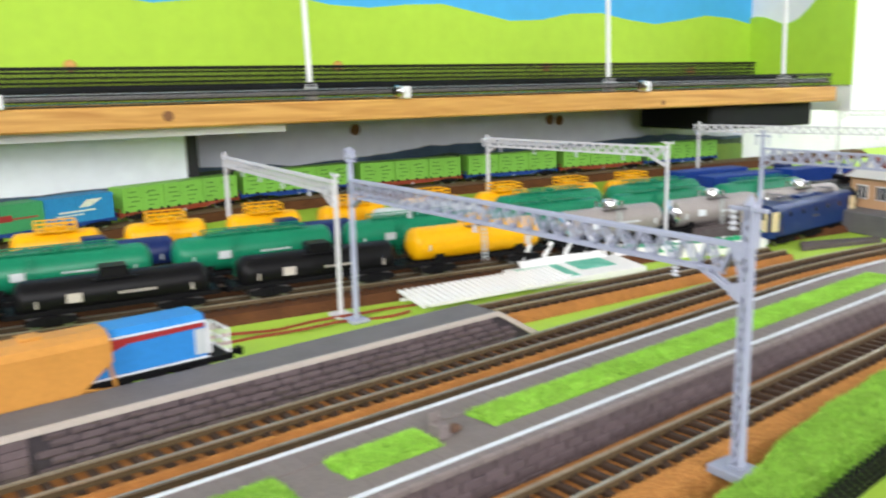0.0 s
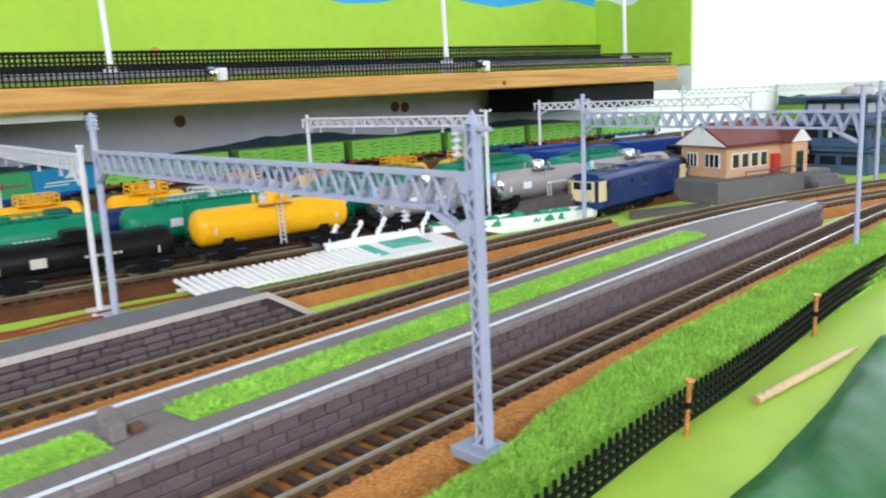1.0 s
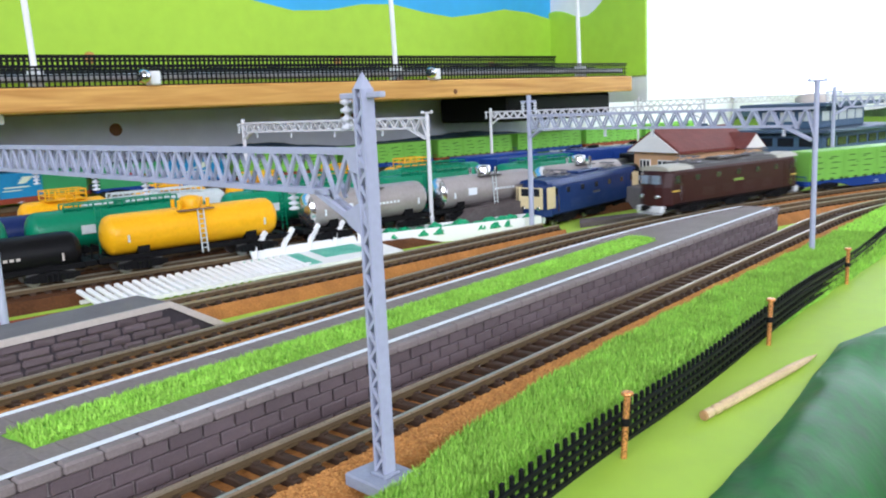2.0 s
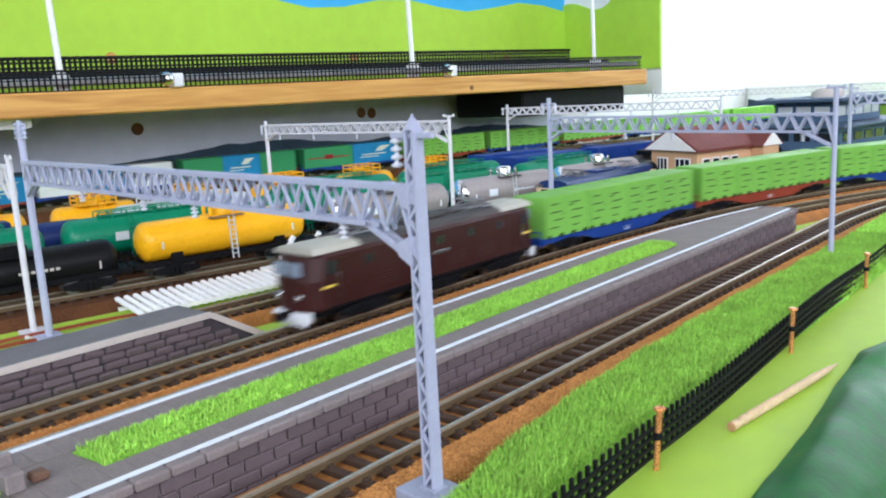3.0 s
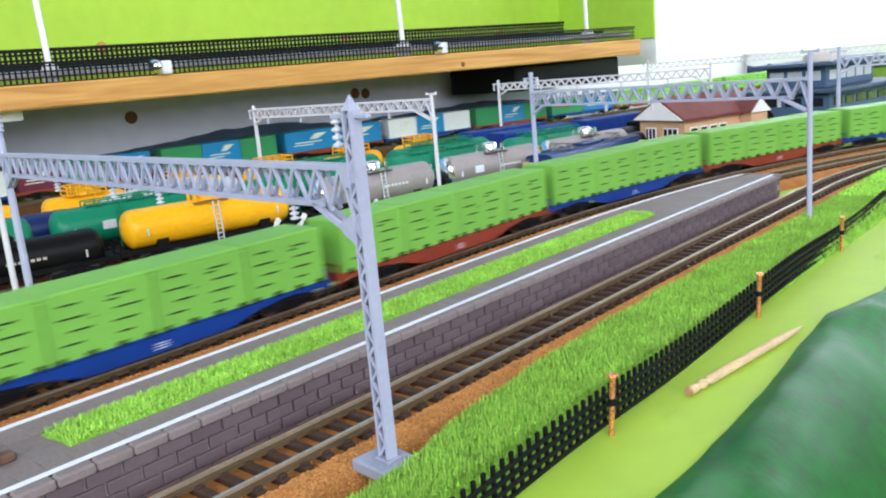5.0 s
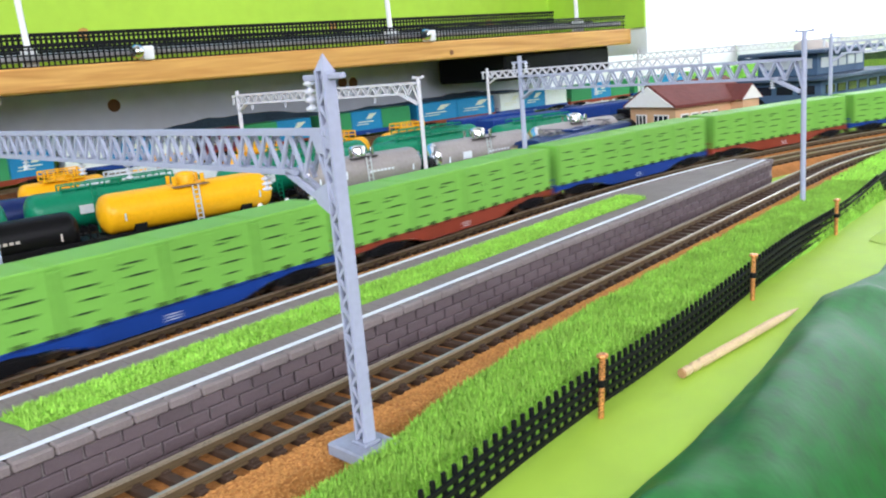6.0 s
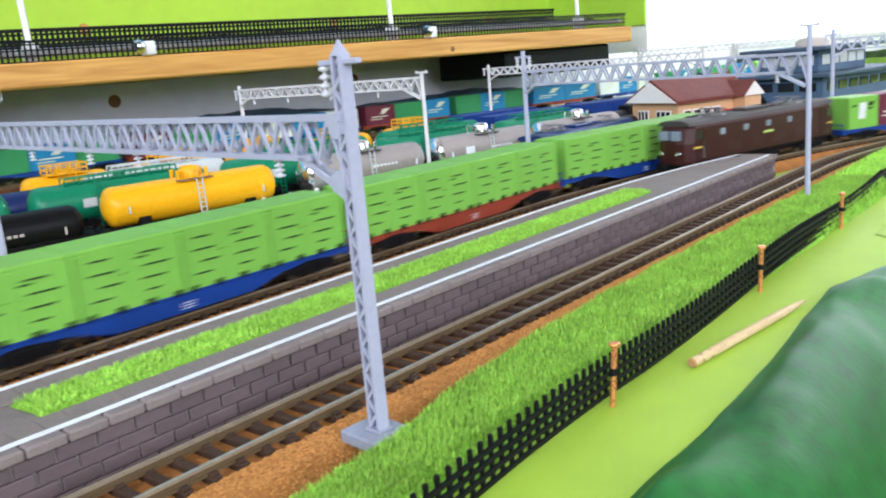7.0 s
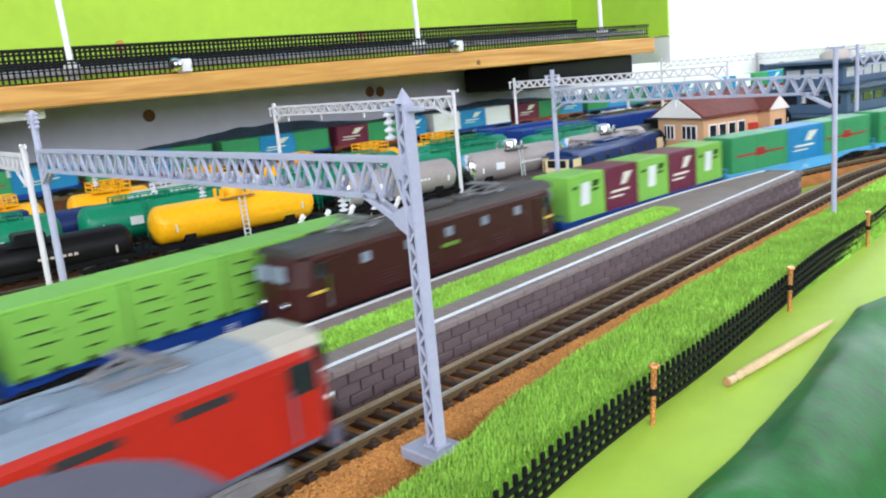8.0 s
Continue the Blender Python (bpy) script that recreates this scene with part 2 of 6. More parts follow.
class Geo:
    """Collects boxes, bars, tubes and prisms into one mesh, in millimetres."""

    def __init__(self):
        self.v, self.f, self.s = [], [], []

    def add(self, verts, faces, smooth=False):
        k = len(self.v)
        self.v += [tuple(p) for p in verts]
        self.f += [tuple(i + k for i in q) for q in faces]
        self.s += [smooth] * len(faces)
        return self

    def box(self, x0, x1, y0, y1, z0, z1):
        v = [(x, y, z) for z in (z0, z1) for x, y in ((x0, y0), (x1, y0), (x1, y1), (x0, y1))]
        return self.add(v, [(3, 2, 1, 0), (4, 5, 6, 7), (0, 1, 5, 4), (1, 2, 6, 5), (2, 3, 7, 6), (3, 0, 4, 7)])

    def cbox(self, x0, x1, y0, y1, z0, z1, c=0.3):
        """A box with chamfered edges."""
        sets = [(x0, x1), (y0, y1), (z0, z1)]
        idx, v = {}, []
        for sx in (0, 1):
            for sy in (0, 1):
                for sz in (0, 1):
                    corner = (sx, sy, sz)
                    for a in range(3):
                        p = []
                        for k in range(3):
                            e = sets[k][corner[k]]
                            p.append(e if k == a else e + (c if corner[k] == 0 else -c))
                        idx[(corner, a)] = len(v)
                        v.append(p)
        f = []
        for a in range(3):
            b, d = (a + 1) % 3, (a + 2) % 3
            for side in (0, 1):
                q = []
                for u, w in ((0, 0), (1, 0), (1, 1), (0, 1)):
                    cr = [0, 0, 0]
                    cr[a], cr[b], cr[d] = side, u, w
                    q.append(idx[(tuple(cr), a)])
                f.append(q if side else q[::-1])
            for u in (0, 1):
                for w in (0, 1):
                    c0, c1 = [0, 0, 0], [0, 0, 0]
                    c0[b] = c1[b] = u
                    c0[d] = c1[d] = w
                    c0[a], c1[a] = 0, 1
                    c0, c1 = tuple(c0), tuple(c1)
                    q = [idx[(c0, b)], idx[(c1, b)], idx[(c1, d)], idx[(c0, d)]]
                    f.append(q if (u == w) else q[::-1])
        for sx in (0, 1):
            for sy in (0, 1):
                for sz in (0, 1):
                    q = [idx[((sx, sy, sz), a)] for a in range(3)]
                    f.append(q if (sx + sy + sz) % 2 else q[::-1])
        return self.add(v, f)

    def tube(self, p, q, r, r2=None, n=12, caps=True, smooth=True):
        p, q = Vector(p), Vector(q)
        r2 = r if r2 is None else r2
        d = (q - p).normalized()
        a = d.orthogonal().normalized()
        b = d.cross(a)
        v = []
        for c, rr in ((p, r), (q, r2)):
            v += [c + (a * math.cos(2 * math.pi * i / n) + b * math.sin(2 * math.pi * i / n)) * rr for i in range(n)]
        self.add(v, [(i, (i + 1) % n, n + (i + 1) % n, n + i) for i in range(n)], smooth)
        if caps:
            self.add(v[:n], [tuple(range(n))[::-1]])
            self.add(v[n:], [tuple(range(n))])
        return self

    def bar(self, p, q, w, h=None, up=(0, 0, 1)):
        """A rectangular bar from p to q, w wide and h high."""
        p, q = Vector(p), Vector(q)
        h = w if h is None else h
        d = (q - p).normalized()
        side = d.cross(Vector(up))
        side = side.normalized() if side.length > 1e-4 else d.orthogonal().normalized()
        top = side.cross(d)
        v = []
        for c in (p, q):
            v += [c + side * (a * w / 2) + top * (b * h / 2) for a, b in ((-1, -1), (1, -1), (1, 1), (-1, 1))]
        return self.add(v, [(0, 1, 2, 3), (7, 6, 5, 4), (0, 4, 5, 1), (1, 5, 6, 2), (2, 6, 7, 3), (3, 7, 4, 0)])

    def prism(self, outline, axis, a, b):
        """The outline (pairs in the two other axes, in order) pushed from a to b along axis 0, 1 or 2."""
        def p3(p, c):
            r = list(p)
            r.insert(axis, c)
            return r
        n = len(outline)
        v = [p3(p, a) for p in outline] + [p3(p, b) for p in outline]
        self.add(v, [(i, (i + 1) % n, n + (i + 1) % n, n + i) for i in range(n)])
        return self.add(v, [tuple(range(n))[::-1], tuple(range(n, 2 * n))])

    def lathe(self, profile, start, axis, n=16):
        """The profile (distance along, radius) turned about the axis that leaves start."""
        o, d = Vector(start), Vector(axis).normalized()
        a = d.orthogonal().normalized()
        b = d.cross(a)
        v = []
        for h, r in profile:
            v += [o + d * h + (a * math.cos(2 * math.pi * i / n) + b * math.sin(2 * math.pi * i / n)) * r for i in range(n)]
        f = [(k * n + i, k * n + (i + 1) % n, (k + 1) * n + (i + 1) % n, (k + 1) * n + i) for k in range(len(profile) - 1) for i in range(n)]
        self.add(v, f, True)
        m = len(profile) - 1
        return self.add(v[:n], [tuple(range(n))[::-1]]).add(v[m * n:], [tuple(range(n))])

    def mesh(self, name, material):
        me = bpy.data.meshes.new(name)
        me.from_pydata([(x * K, y * K, z * K) for x, y, z in self.v], [], self.f)
        me.polygons.foreach_set("use_smooth", self.s)
        bm = bmesh.new()
        bm.from_mesh(me)
        bmesh.ops.recalc_face_normals(bm, faces=bm.faces)
        bm.to_mesh(me)
        bm.free()
        me.materials.append(material)
        return me


def part(name, geo, material, parent=None, label=""):
    ob = new(name, geo.mesh(name, material))
    ob.parent = parent
    return tagged(ob, label)


def thing(name, label, category, group="", kind="", m=None):
    ob = tagged(new(name), label, category, group, kind)
    if m is not None:
        ob.matrix_basis = m
    return ob


def piece(name, mesh, parent, x, y, z, turn=0.0):
    ob = new(name, mesh)
    ob.parent = parent
    ob.location, ob.rotation_euler = (x * K, y * K, z * K), (0, 0, turn)
    return ob


def place(x, y, z, turn=0.0):
    return pose(x * K, y * K, z * K, 0, 0, turn)


# The running lines lie at an angle to the yard and the wall: s along them, n across.
THETA = math.atan(0.2)
MAIN = pose(0, 0, 0, 0, 0, math.degrees(THETA))


def line(n0, s0, radius, turn=1.75, tight=0.0):
    """A running line: straight at n0 up to s0, then a bend to the right (with a tighter end, where given), then straight. Returns place and heading at a length."""
    def at(s):
        if s <= s0:
            x, y, a = s, n0, 0.0
        else:
            a = min((s - s0) / radius, 0.5 if tight else turn)
            x, y = s0 + radius * math.sin(a), n0 - radius * (1 - math.cos(a))
            rest = s - s0 - a * radius
            if tight and rest > 0:
                b = min(a + rest / tight, turn)
                x, y = x + tight * (math.sin(b) - math.sin(a)), y - tight * (math.cos(a) - math.cos(b))
                rest, a = rest - (b - a) * tight, b
            x, y = x + rest * math.cos(a), y - rest * math.sin(a)
        c, d = math.cos(THETA), math.sin(THETA)
        return x * c - y * d, x * d + y * c, THETA - a
    return at


NEAR_LINE = line(90.5, 440, 380)
MID_LINE = line(148.5, 290, 690, 1.75, 330)
FAR_LINE = line(171.5, 300, 760, 1.75, 360)
RAIL = 6.5
# ---- the room and the large structure ----


def structure(name, geo, material, label, category):
    return tagged(part(name, geo, material), label, category, "", "structure")


# unseen walls, floor and ceiling close the room; dark to weaken bounced light
UNSEENWALL = mat("unseen_wall", (0.14, 0.12, 0.10), 0.8, var=0.05, scale=10)
structure("floor", Geo().box(-1500, 1180, -1900, 760, -760, -740), mat("floor_boards", (0.12, 0.08, 0.05), 0.5, scale=8), "unseen dark brown floor added below the layout", "floor")
structure("ceiling", Geo().box(-1500, 1180, -1900, 760, 1500, 1530), mat("ceiling_paint", (0.34, 0.33, 0.31), 0.85, var=0.03, scale=5), "unseen ceiling, toned down to weaken bounced light", "ceiling")
structure("wall_north", Geo().box(-1500, 1180, 700, 760, -740, 1500), WALLWHITE, "white plaster wall behind the shelf", "wall")
structure("wall_west", Geo().box(-1560, -1500, -1900, -1310, -740, 1500).box(-1560, -1500, 10, 760, -740, 1500).box(-1560, -1500, -1310, 10, -740, 440).box(-1560, -1500, -1310, 10, 1360, 1500), UNSEENWALL, "unseen dark wall with an added window opening", "wall")
g = Geo()
g.box(1180, 1240, -1900, -175, -740, 1500).box(1180, 1240, 697, 760, -740, 1500).box(1180, 1240, -175, 697, -740, 58).box(1180, 1240, -175, 697, 570, 1500)
structure("wall_east", g, WALLWHITE, "white plaster wall with an opening added for the lamp behind it", "wall")
g = Geo()
g.box(-1500, -860, -1960, -1900, -740, 1500).box(460, 1180, -1960, -1900, -740, 1500).box(-860, 460, -1960, -1900, -740, 180).box(-860, 460, -1960, -1900, 1410, 1500)
structure("wall_south", g, UNSEENWALL, "unseen dark wall with an added wide window opening", "wall")

# sheet added over the east opening, backlit so the end wall reads white
root = thing("backlit_sheet", "plain white sheet added and lit from behind, for the bright end wall", "blind")
part("cloth", Geo().box(1176.5, 1178, -178, 699, 58.5, 572), BACKLIT, root)
part("bottom_rail", Geo().cbox(1174, 1179.5, -178, 699, 55, 58.4, 0.5), PLASTIC, root)

# the layout's table top: along the wall, and turning towards the room at its far end
FRONT = [(-900, -130), (60, 34), (147, 55), (210, 68), (290, 84), (420, 112), (520, 122), (560, 60), (560, -1700), (1180, -1700), (1180, 690), (-1480, 690), (-1480, -130)]
g = Geo().prism(FRONT, 2, -24, -1)
structure("table_top", g, BOARD, "painted layout board on its frame", "table")
paper = Geo().prism([(x, y) for x, y in FRONT], 2, -1, 0)
structure("ground", paper, LIME, "lime green paper covering the layout board", "ground")
g = Geo()
for x, y in ((-1400, 600), (-700, 600), (300, 600), (1100, 600), (1100, -1600), (640, -1600), (-700, 0), (640, 40)):
    g.box(x - 30, x + 30, y - 30, y + 30, -740, -24)
structure("table_legs", g, PINE, "square wooden legs under the layout board", "table")


def track_bed(name, at, a, b, label, half=12.5, step=12.0, skirt=4.0, near=0.0):
    """Cork roadbed with bevelled shoulders and a sunken middle in which the sleepers lie; near widens the front shoulder."""
    n = int((b - a) / step)
    g = Geo()
    prof = [(-half - skirt - near, 0), (-half - near, 4.4), (-8.1, 4.4), (-7.6, 3.25), (7.6, 3.25), (8.1, 4.4), (half, 4.4), (half + skirt, 0)]
    k8 = len(prof)
    v = []
    for i in range(n + 1):
        x, y, h = at(a + (b - a) * i / n)
        for o, z in prof:
            v.append((x - math.sin(h) * o, y + math.cos(h) * o, z + 0.02))
    f = [(k8 * i + k, k8 * i + k8 + k, k8 * i + k8 + 1 + k, k8 * i + 1 + k) for i in range(n) for k in range(k8 - 1)]
    f += [tuple(range(k8))[::-1], tuple(range(k8 * n, k8 * n + k8))]
    g.add(v, f)
    return structure(name, g, CORK, label, "track bed")


SLEEPER_MESH = Geo().cbox(-1.0, 1.0, -7.4, 7.4, 0, 1.55, 0.25).cbox(-0.8, 0.8, 5.6, 6.7, 1.3, 2.1, 0.2).cbox(-0.8, 0.8, -6.7, -5.6, 1.3, 2.1, 0.2).cbox(-0.8, 0.8, 3.3, 4.2, 1.3, 2.0, 0.2).cbox(-0.8, 0.8, -4.2, -3.3, 1.3, 2.0, 0.2).mesh("sleeper", SLEEPER)


def track(name, at, a, b, label, singles=(0, 0), pitch=5.3, step=10.0):
    """Two rails on sleepers; the sleepers within singles are objects of their own."""
    root = thing(name, label, "track", "railway tracks", "structure")
    for side in (-1, 1):
        for nm, w, z0, z1, m in (("rail", 0.6, 4.6, RAIL - 0.45, RAILSIDE), ("rail_foot", 1.25, 4.6, 5.1, RAILSIDE), ("rail_head", 0.85, RAIL - 0.55, RAIL, RAILTOP)):
            n = int((b - a) / step)
            v = []
            for i in range(n + 1):
                x, y, h = at(a + (b - a) * i / n)
                for o, z in ((-w / 2, z0), (w / 2, z0), (w / 2, z1), (-w / 2, z1)):
                    o += side * 4.9
                    v.append((x - math.sin(h) * o, y + math.cos(h) * o, z))
            f = [(4 * i + k, 4 * i + 4 + k, 4 * i + 4 + (k + 1) % 4, 4 * i + (k + 1) % 4) for i in range(n) for k in range(4)]
            f += [(3, 2, 1, 0), (4 * n, 4 * n + 1, 4 * n + 2, 4 * n + 3)]
            part(nm, Geo().add(v, f), m, root)
    rest = Geo()
    i = 0
    s = a + pitch / 2
    while s < b:
        x, y, h = at(s)
        if singles[0] <= s <= singles[1]:
            piece("sleeper", SLEEPER_MESH, root, x, y, 3.2, h)
        else:
            c, d = math.cos(h), math.sin(h)
            v = [(x + px * c - py * d, y + px * d + py * c, z) for z in (3.2, 4.65) for px, py in ((-1.0, -7.4), (1.0, -7.4), (1.0, 7.4), (-1.0, 7.4))]
            rest.add(v, [(3, 2, 1, 0), (4, 5, 6, 7), (0, 1, 5, 4), (1, 2, 6, 5), (2, 3, 7, 6), (3, 0, 4, 7)])
        s += pitch
    if rest.v:
        tagged(part("sleepers", rest, SLEEPER, root), kind="stuff")
    return root


def grains(name, at, a, b, bands, count, label, seed, edge=9.5, slope=1.1):
    """Loose ballast grains on the shoulders of a bed."""
    rnd = random.Random(seed)
    g = Geo()
    for _ in range(count):
        x, y, h = at(rnd.uniform(a, b))
        lo, hi, z = rnd.choice(bands)
        o = rnd.uniform(lo, hi)
        x, y, r = x - math.sin(h) * o, y + math.cos(h) * o, rnd.uniform(0.2, 0.42)
        zz = 4.4 if abs(o) < edge else 4.4 - (abs(o) - edge) * slope
        k = rnd.uniform(0, 3)
        v = [(x + r * math.cos(k + j * 1.57), y + r * math.sin(k + j * 1.57) * 0.8, zz + r * 0.25) for j in range(4)] + [(x, y, zz + r * 0.9), (x, y, zz - r * 0.3)]
        g.add(v, [(0, 1, 4), (1, 2, 4), (2, 3, 4), (3, 0, 4), (1, 0, 5), (2, 1, 5), (3, 2, 5), (0, 3, 5)])
    return tagged(part(name, g, STONES), label, "ballast", "", "stuff")


def yard_line(y0, slope=0.0):
    def at(s):
        return s, y0 + slope * s, math.atan(slope)
    return at


YARD = [yard_line(319), yard_line(353), yard_line(388), yard_line(423)]


def ease(k):
    k = max(0.0, min(1.0, k))
    return k * k * (3 - 2 * k)


def rear_at(x):
    """The rear line: it leaves the yard, swings to the wall and climbs a little. Place, heading and lift at x."""
    k = ease((x + 190) / 420)
    d = (ease((x + 191) / 420) - ease((x + 189) / 420)) / 2
    return x, 475 + 145 * k, math.atan(145 * d), 3 * k


REAR_XS = [-1500.0]
while len(REAR_XS) < 2700:
    REAR_XS.append(REAR_XS[-1] + math.cos(rear_at(REAR_XS[-1])[2]))


def REAR_LINE(s):
    """Length 0 lies at x = 0."""
    i = int(min(len(REAR_XS) - 1, max(0, s + 1500 + 0.0)))
    return rear_at(REAR_XS[i] + (s + 1500 - i))
BRANCH = line(218.5, 130, 700, 0.1)
STUB = line(216.0, 2000, 700)

track_bed("near_track_bed", NEAR_LINE, -350, 1500, "orange-brown ballast bed of the front line", half=9.5, near=6.0)
track_bed("island_track_bed", MID_LINE, -350, 2250, "orange-brown ballast bed behind the platform", half=9.5)
track_bed("far_track_bed", FAR_LINE, -350, 2250, "orange-brown ballast bed of the far running line", half=9.5, skirt=3.0)
track_bed("branch_track_bed", BRANCH, -330, 390, "orange-brown ballast bed of the branch", half=8.8, skirt=2.0)
g = Geo().prism([(300, 0), (304, 3.9), (470, 3.9), (474, 0)], 0, -1450, 900)
structure("yard_bed", g, SHADEDBED, "brown ballast sheet under the freight yard, darkened for shade between wagons", "track bed")
track("near_track", NEAR_LINE, -350, 1500, "dark track with bright rails beside the platform", (40, 520))
track("island_track", MID_LINE, -350, 2250, "dark track behind the island platform")
track("far_track", FAR_LINE, -350, 2250, "dark track before the low stone platform", (60, 420))
track("branch_track", BRANCH, -330, 390, "dark branch track beside the white fence", (130, 390))
v = []
for i in range(118):
    x, y, h, lift = rear_at(-1440 + i * 20)
    v += [(x, y - 13, 0), (x, y - 9.5, 3.9 + lift), (x, y + 9.5, 3.9 + lift), (x, y + 13, 0)]
structure("rear_bed", Geo().add(v, [(4 * i + k, 4 * i + 4 + k, 4 * i + 5 + k, 4 * i + 1 + k) for i in range(117) for k in range(3)] + [(3, 2, 1, 0), (468, 469, 470, 471)]), SHADEDBED, "raised ballast bed of the rear line, darkened for shade", "track bed")
for side in (-1, 1):
    v = []
    for i in range(118):
        x, y, h, lift = rear_at(-1440 + i * 20)
        v += [(x, y + side * 4.9 + o, z + lift) for o, z in ((-0.45, 3.7), (0.45, 3.7), (0.45, 6.5), (-0.45, 6.5))]
    f = [(4 * i + k, 4 * i + 4 + k, 4 * i + 4 + (k + 1) % 4, 4 * i + (k + 1) % 4) for i in range(117) for k in range(4)]
    structure("rear_rail", Geo().add(v, f + [(3, 2, 1, 0), (468, 469, 470, 471)]), RAILSIDE, "weathered rail of the rear line", "track")
for k, at in enumerate(YARD):
    track("yard_track", at, -1450, 900, "dark yard track under standing wagons", step=40.0)
grains("near_ballast", NEAR_LINE, 60, 420, [(-19.5, -8.0, 0)], 26000, "orange-brown ballast grains beside the front line", 3, 15.4, 1.1)
grains("far_ballast", FAR_LINE, 60, 420, [(-12, -8, 0), (8, 11, 0)], 8000, "orange-brown ballast grains beside the far line", 4, 9.5, 1.46)


# ---- platforms ----
def island_platform():
    root = thing("island_platform", "grey island platform with brick walls, white edge lines and grass strips", "platform", m=MAIN)
    s0, s1, n0, n1, top = -330.0, 434.0, 103.0, 135.2, 13.3

    def taper(s):
        """The back edge follows the bend of the line behind it."""
        return max(0.0, s - 300) ** 2 / 1200

    def slab_between(front, back, end):
        ends = [300 + (end - 300) * i / 12 for i in range(13)]
        return [(s0, front), (end, front)] + [(s, back - taper(s)) for s in reversed(ends)] + [(s0, back)]

    part("core", Geo().prism(slab_between(n0 + 0.9, n1 - 0.9, s1 - 0.8), 2, 0, top - 1.0), JOINT, root)
    part("deck", Geo().prism(slab_between(n0 + 3.5, n1 - 3.5, s1 - 0.6), 2, top - 1.0, top - 0.25), PAVING, root)
    part("white_line", Geo().box(s0, s1 - 3, n0 + 2.2, n0 + 3.8, top - 0.02, top + 0.1), WHITELINE, root, "painted white edge line")
    ends = [300 + (s1 - 3 - 300) * i / 12 for i in range(13)]
    back_line = [(s0, n1 - 2.0)] + [(s, n1 - 2.0 - taper(s)) for s in ends] + [(s, n1 - 0.4 - taper(s)) for s in reversed(ends)] + [(s0, n1 - 0.4)]
    part("white_line", Geo().prism(back_line, 2, top - 0.02, top + 0.1), WHITELINE, root, "painted white edge line")
    slab = Geo().cbox(-2.35, 2.35, 0, 6.2, 0, 0.3, 0.12).mesh("paving_slab", PAVING)
    slab2 = Geo().cbox(-2.35, 2.35, 0, 7.6, 0, 0.3, 0.12).mesh("paving_slab", PAVING)
    s = 30.0
    while s < 296:
        piece("paving_slab", slab, root, s, n0 + 4.0, top - 0.27)
        piece("paving_slab", slab2, root, s, n1 - 10.2, top - 0.27)
        s += 4.8
    edge = Geo().cbox(-3.35, 3.35, 0, 2.9, -2.0, 0, 0.4).mesh("coping", COPING)
    s = 20.0
    while s < s1 - 4:
        piece("coping", edge, root, s, n0 - 0.5, top)
        piece("coping", edge, root, s, n1 - 2.4 - taper(s), top, -math.atan(max(0.0, s - 300) / 600))
        s += 6.85
    part("coping", Geo().cbox(s0, 16.4, n0 - 0.5, n0 + 2.4, top - 2, top, 0.4).cbox(s0, 16.4, n1 - 2.4, n1 + 0.5, top - 2, top, 0.4), COPING, root)
    end = Geo().cbox(-1.2, 1.2, 0, n1 - n0 - taper(s1), -2.0, 0, 0.4)
    part("end_coping", end, COPING, root).location = ((s1 - 1) * K, n0 * K, top * K)
    brick = Geo().cbox(-3.2, 3.2, 0, 1.5, 0, 2.5, 0.22).mesh("brick", BRICK)
    for c in range(4):
        z = top - 2.1 - 2.62 * (c + 1) + 0.15
        s = 52.0 + (3.4 if c % 2 else 0)
        while s < s1 - 4:
            piece("brick", brick, root, s, n0 + 0.1, z)
            s += 6.85
    rest = Geo()
    for c in range(4):
        z = top - 2.1 - 2.62 * (c + 1) + 0.15
        s = n0 + 4 + (3 if c % 2 else 0)
        while s < n1 - taper(s1) - 3:
            rest.box(s1 - 1.2, s1 - 0.2, s - 3.2, s + 3.2, z, z + 2.35)
            s += 6.85
        s = -325.0 + (3.4 if c % 2 else 0)
        while s < 48:
            rest.box(s - 3.2, s + 3.2, n0 + 0.1, n0 + 1.2, z, z + 2.35)
            s += 6.85
    tagged(part("bricks", rest, BRICK, root), kind="stuff")
    return root


island_platform()


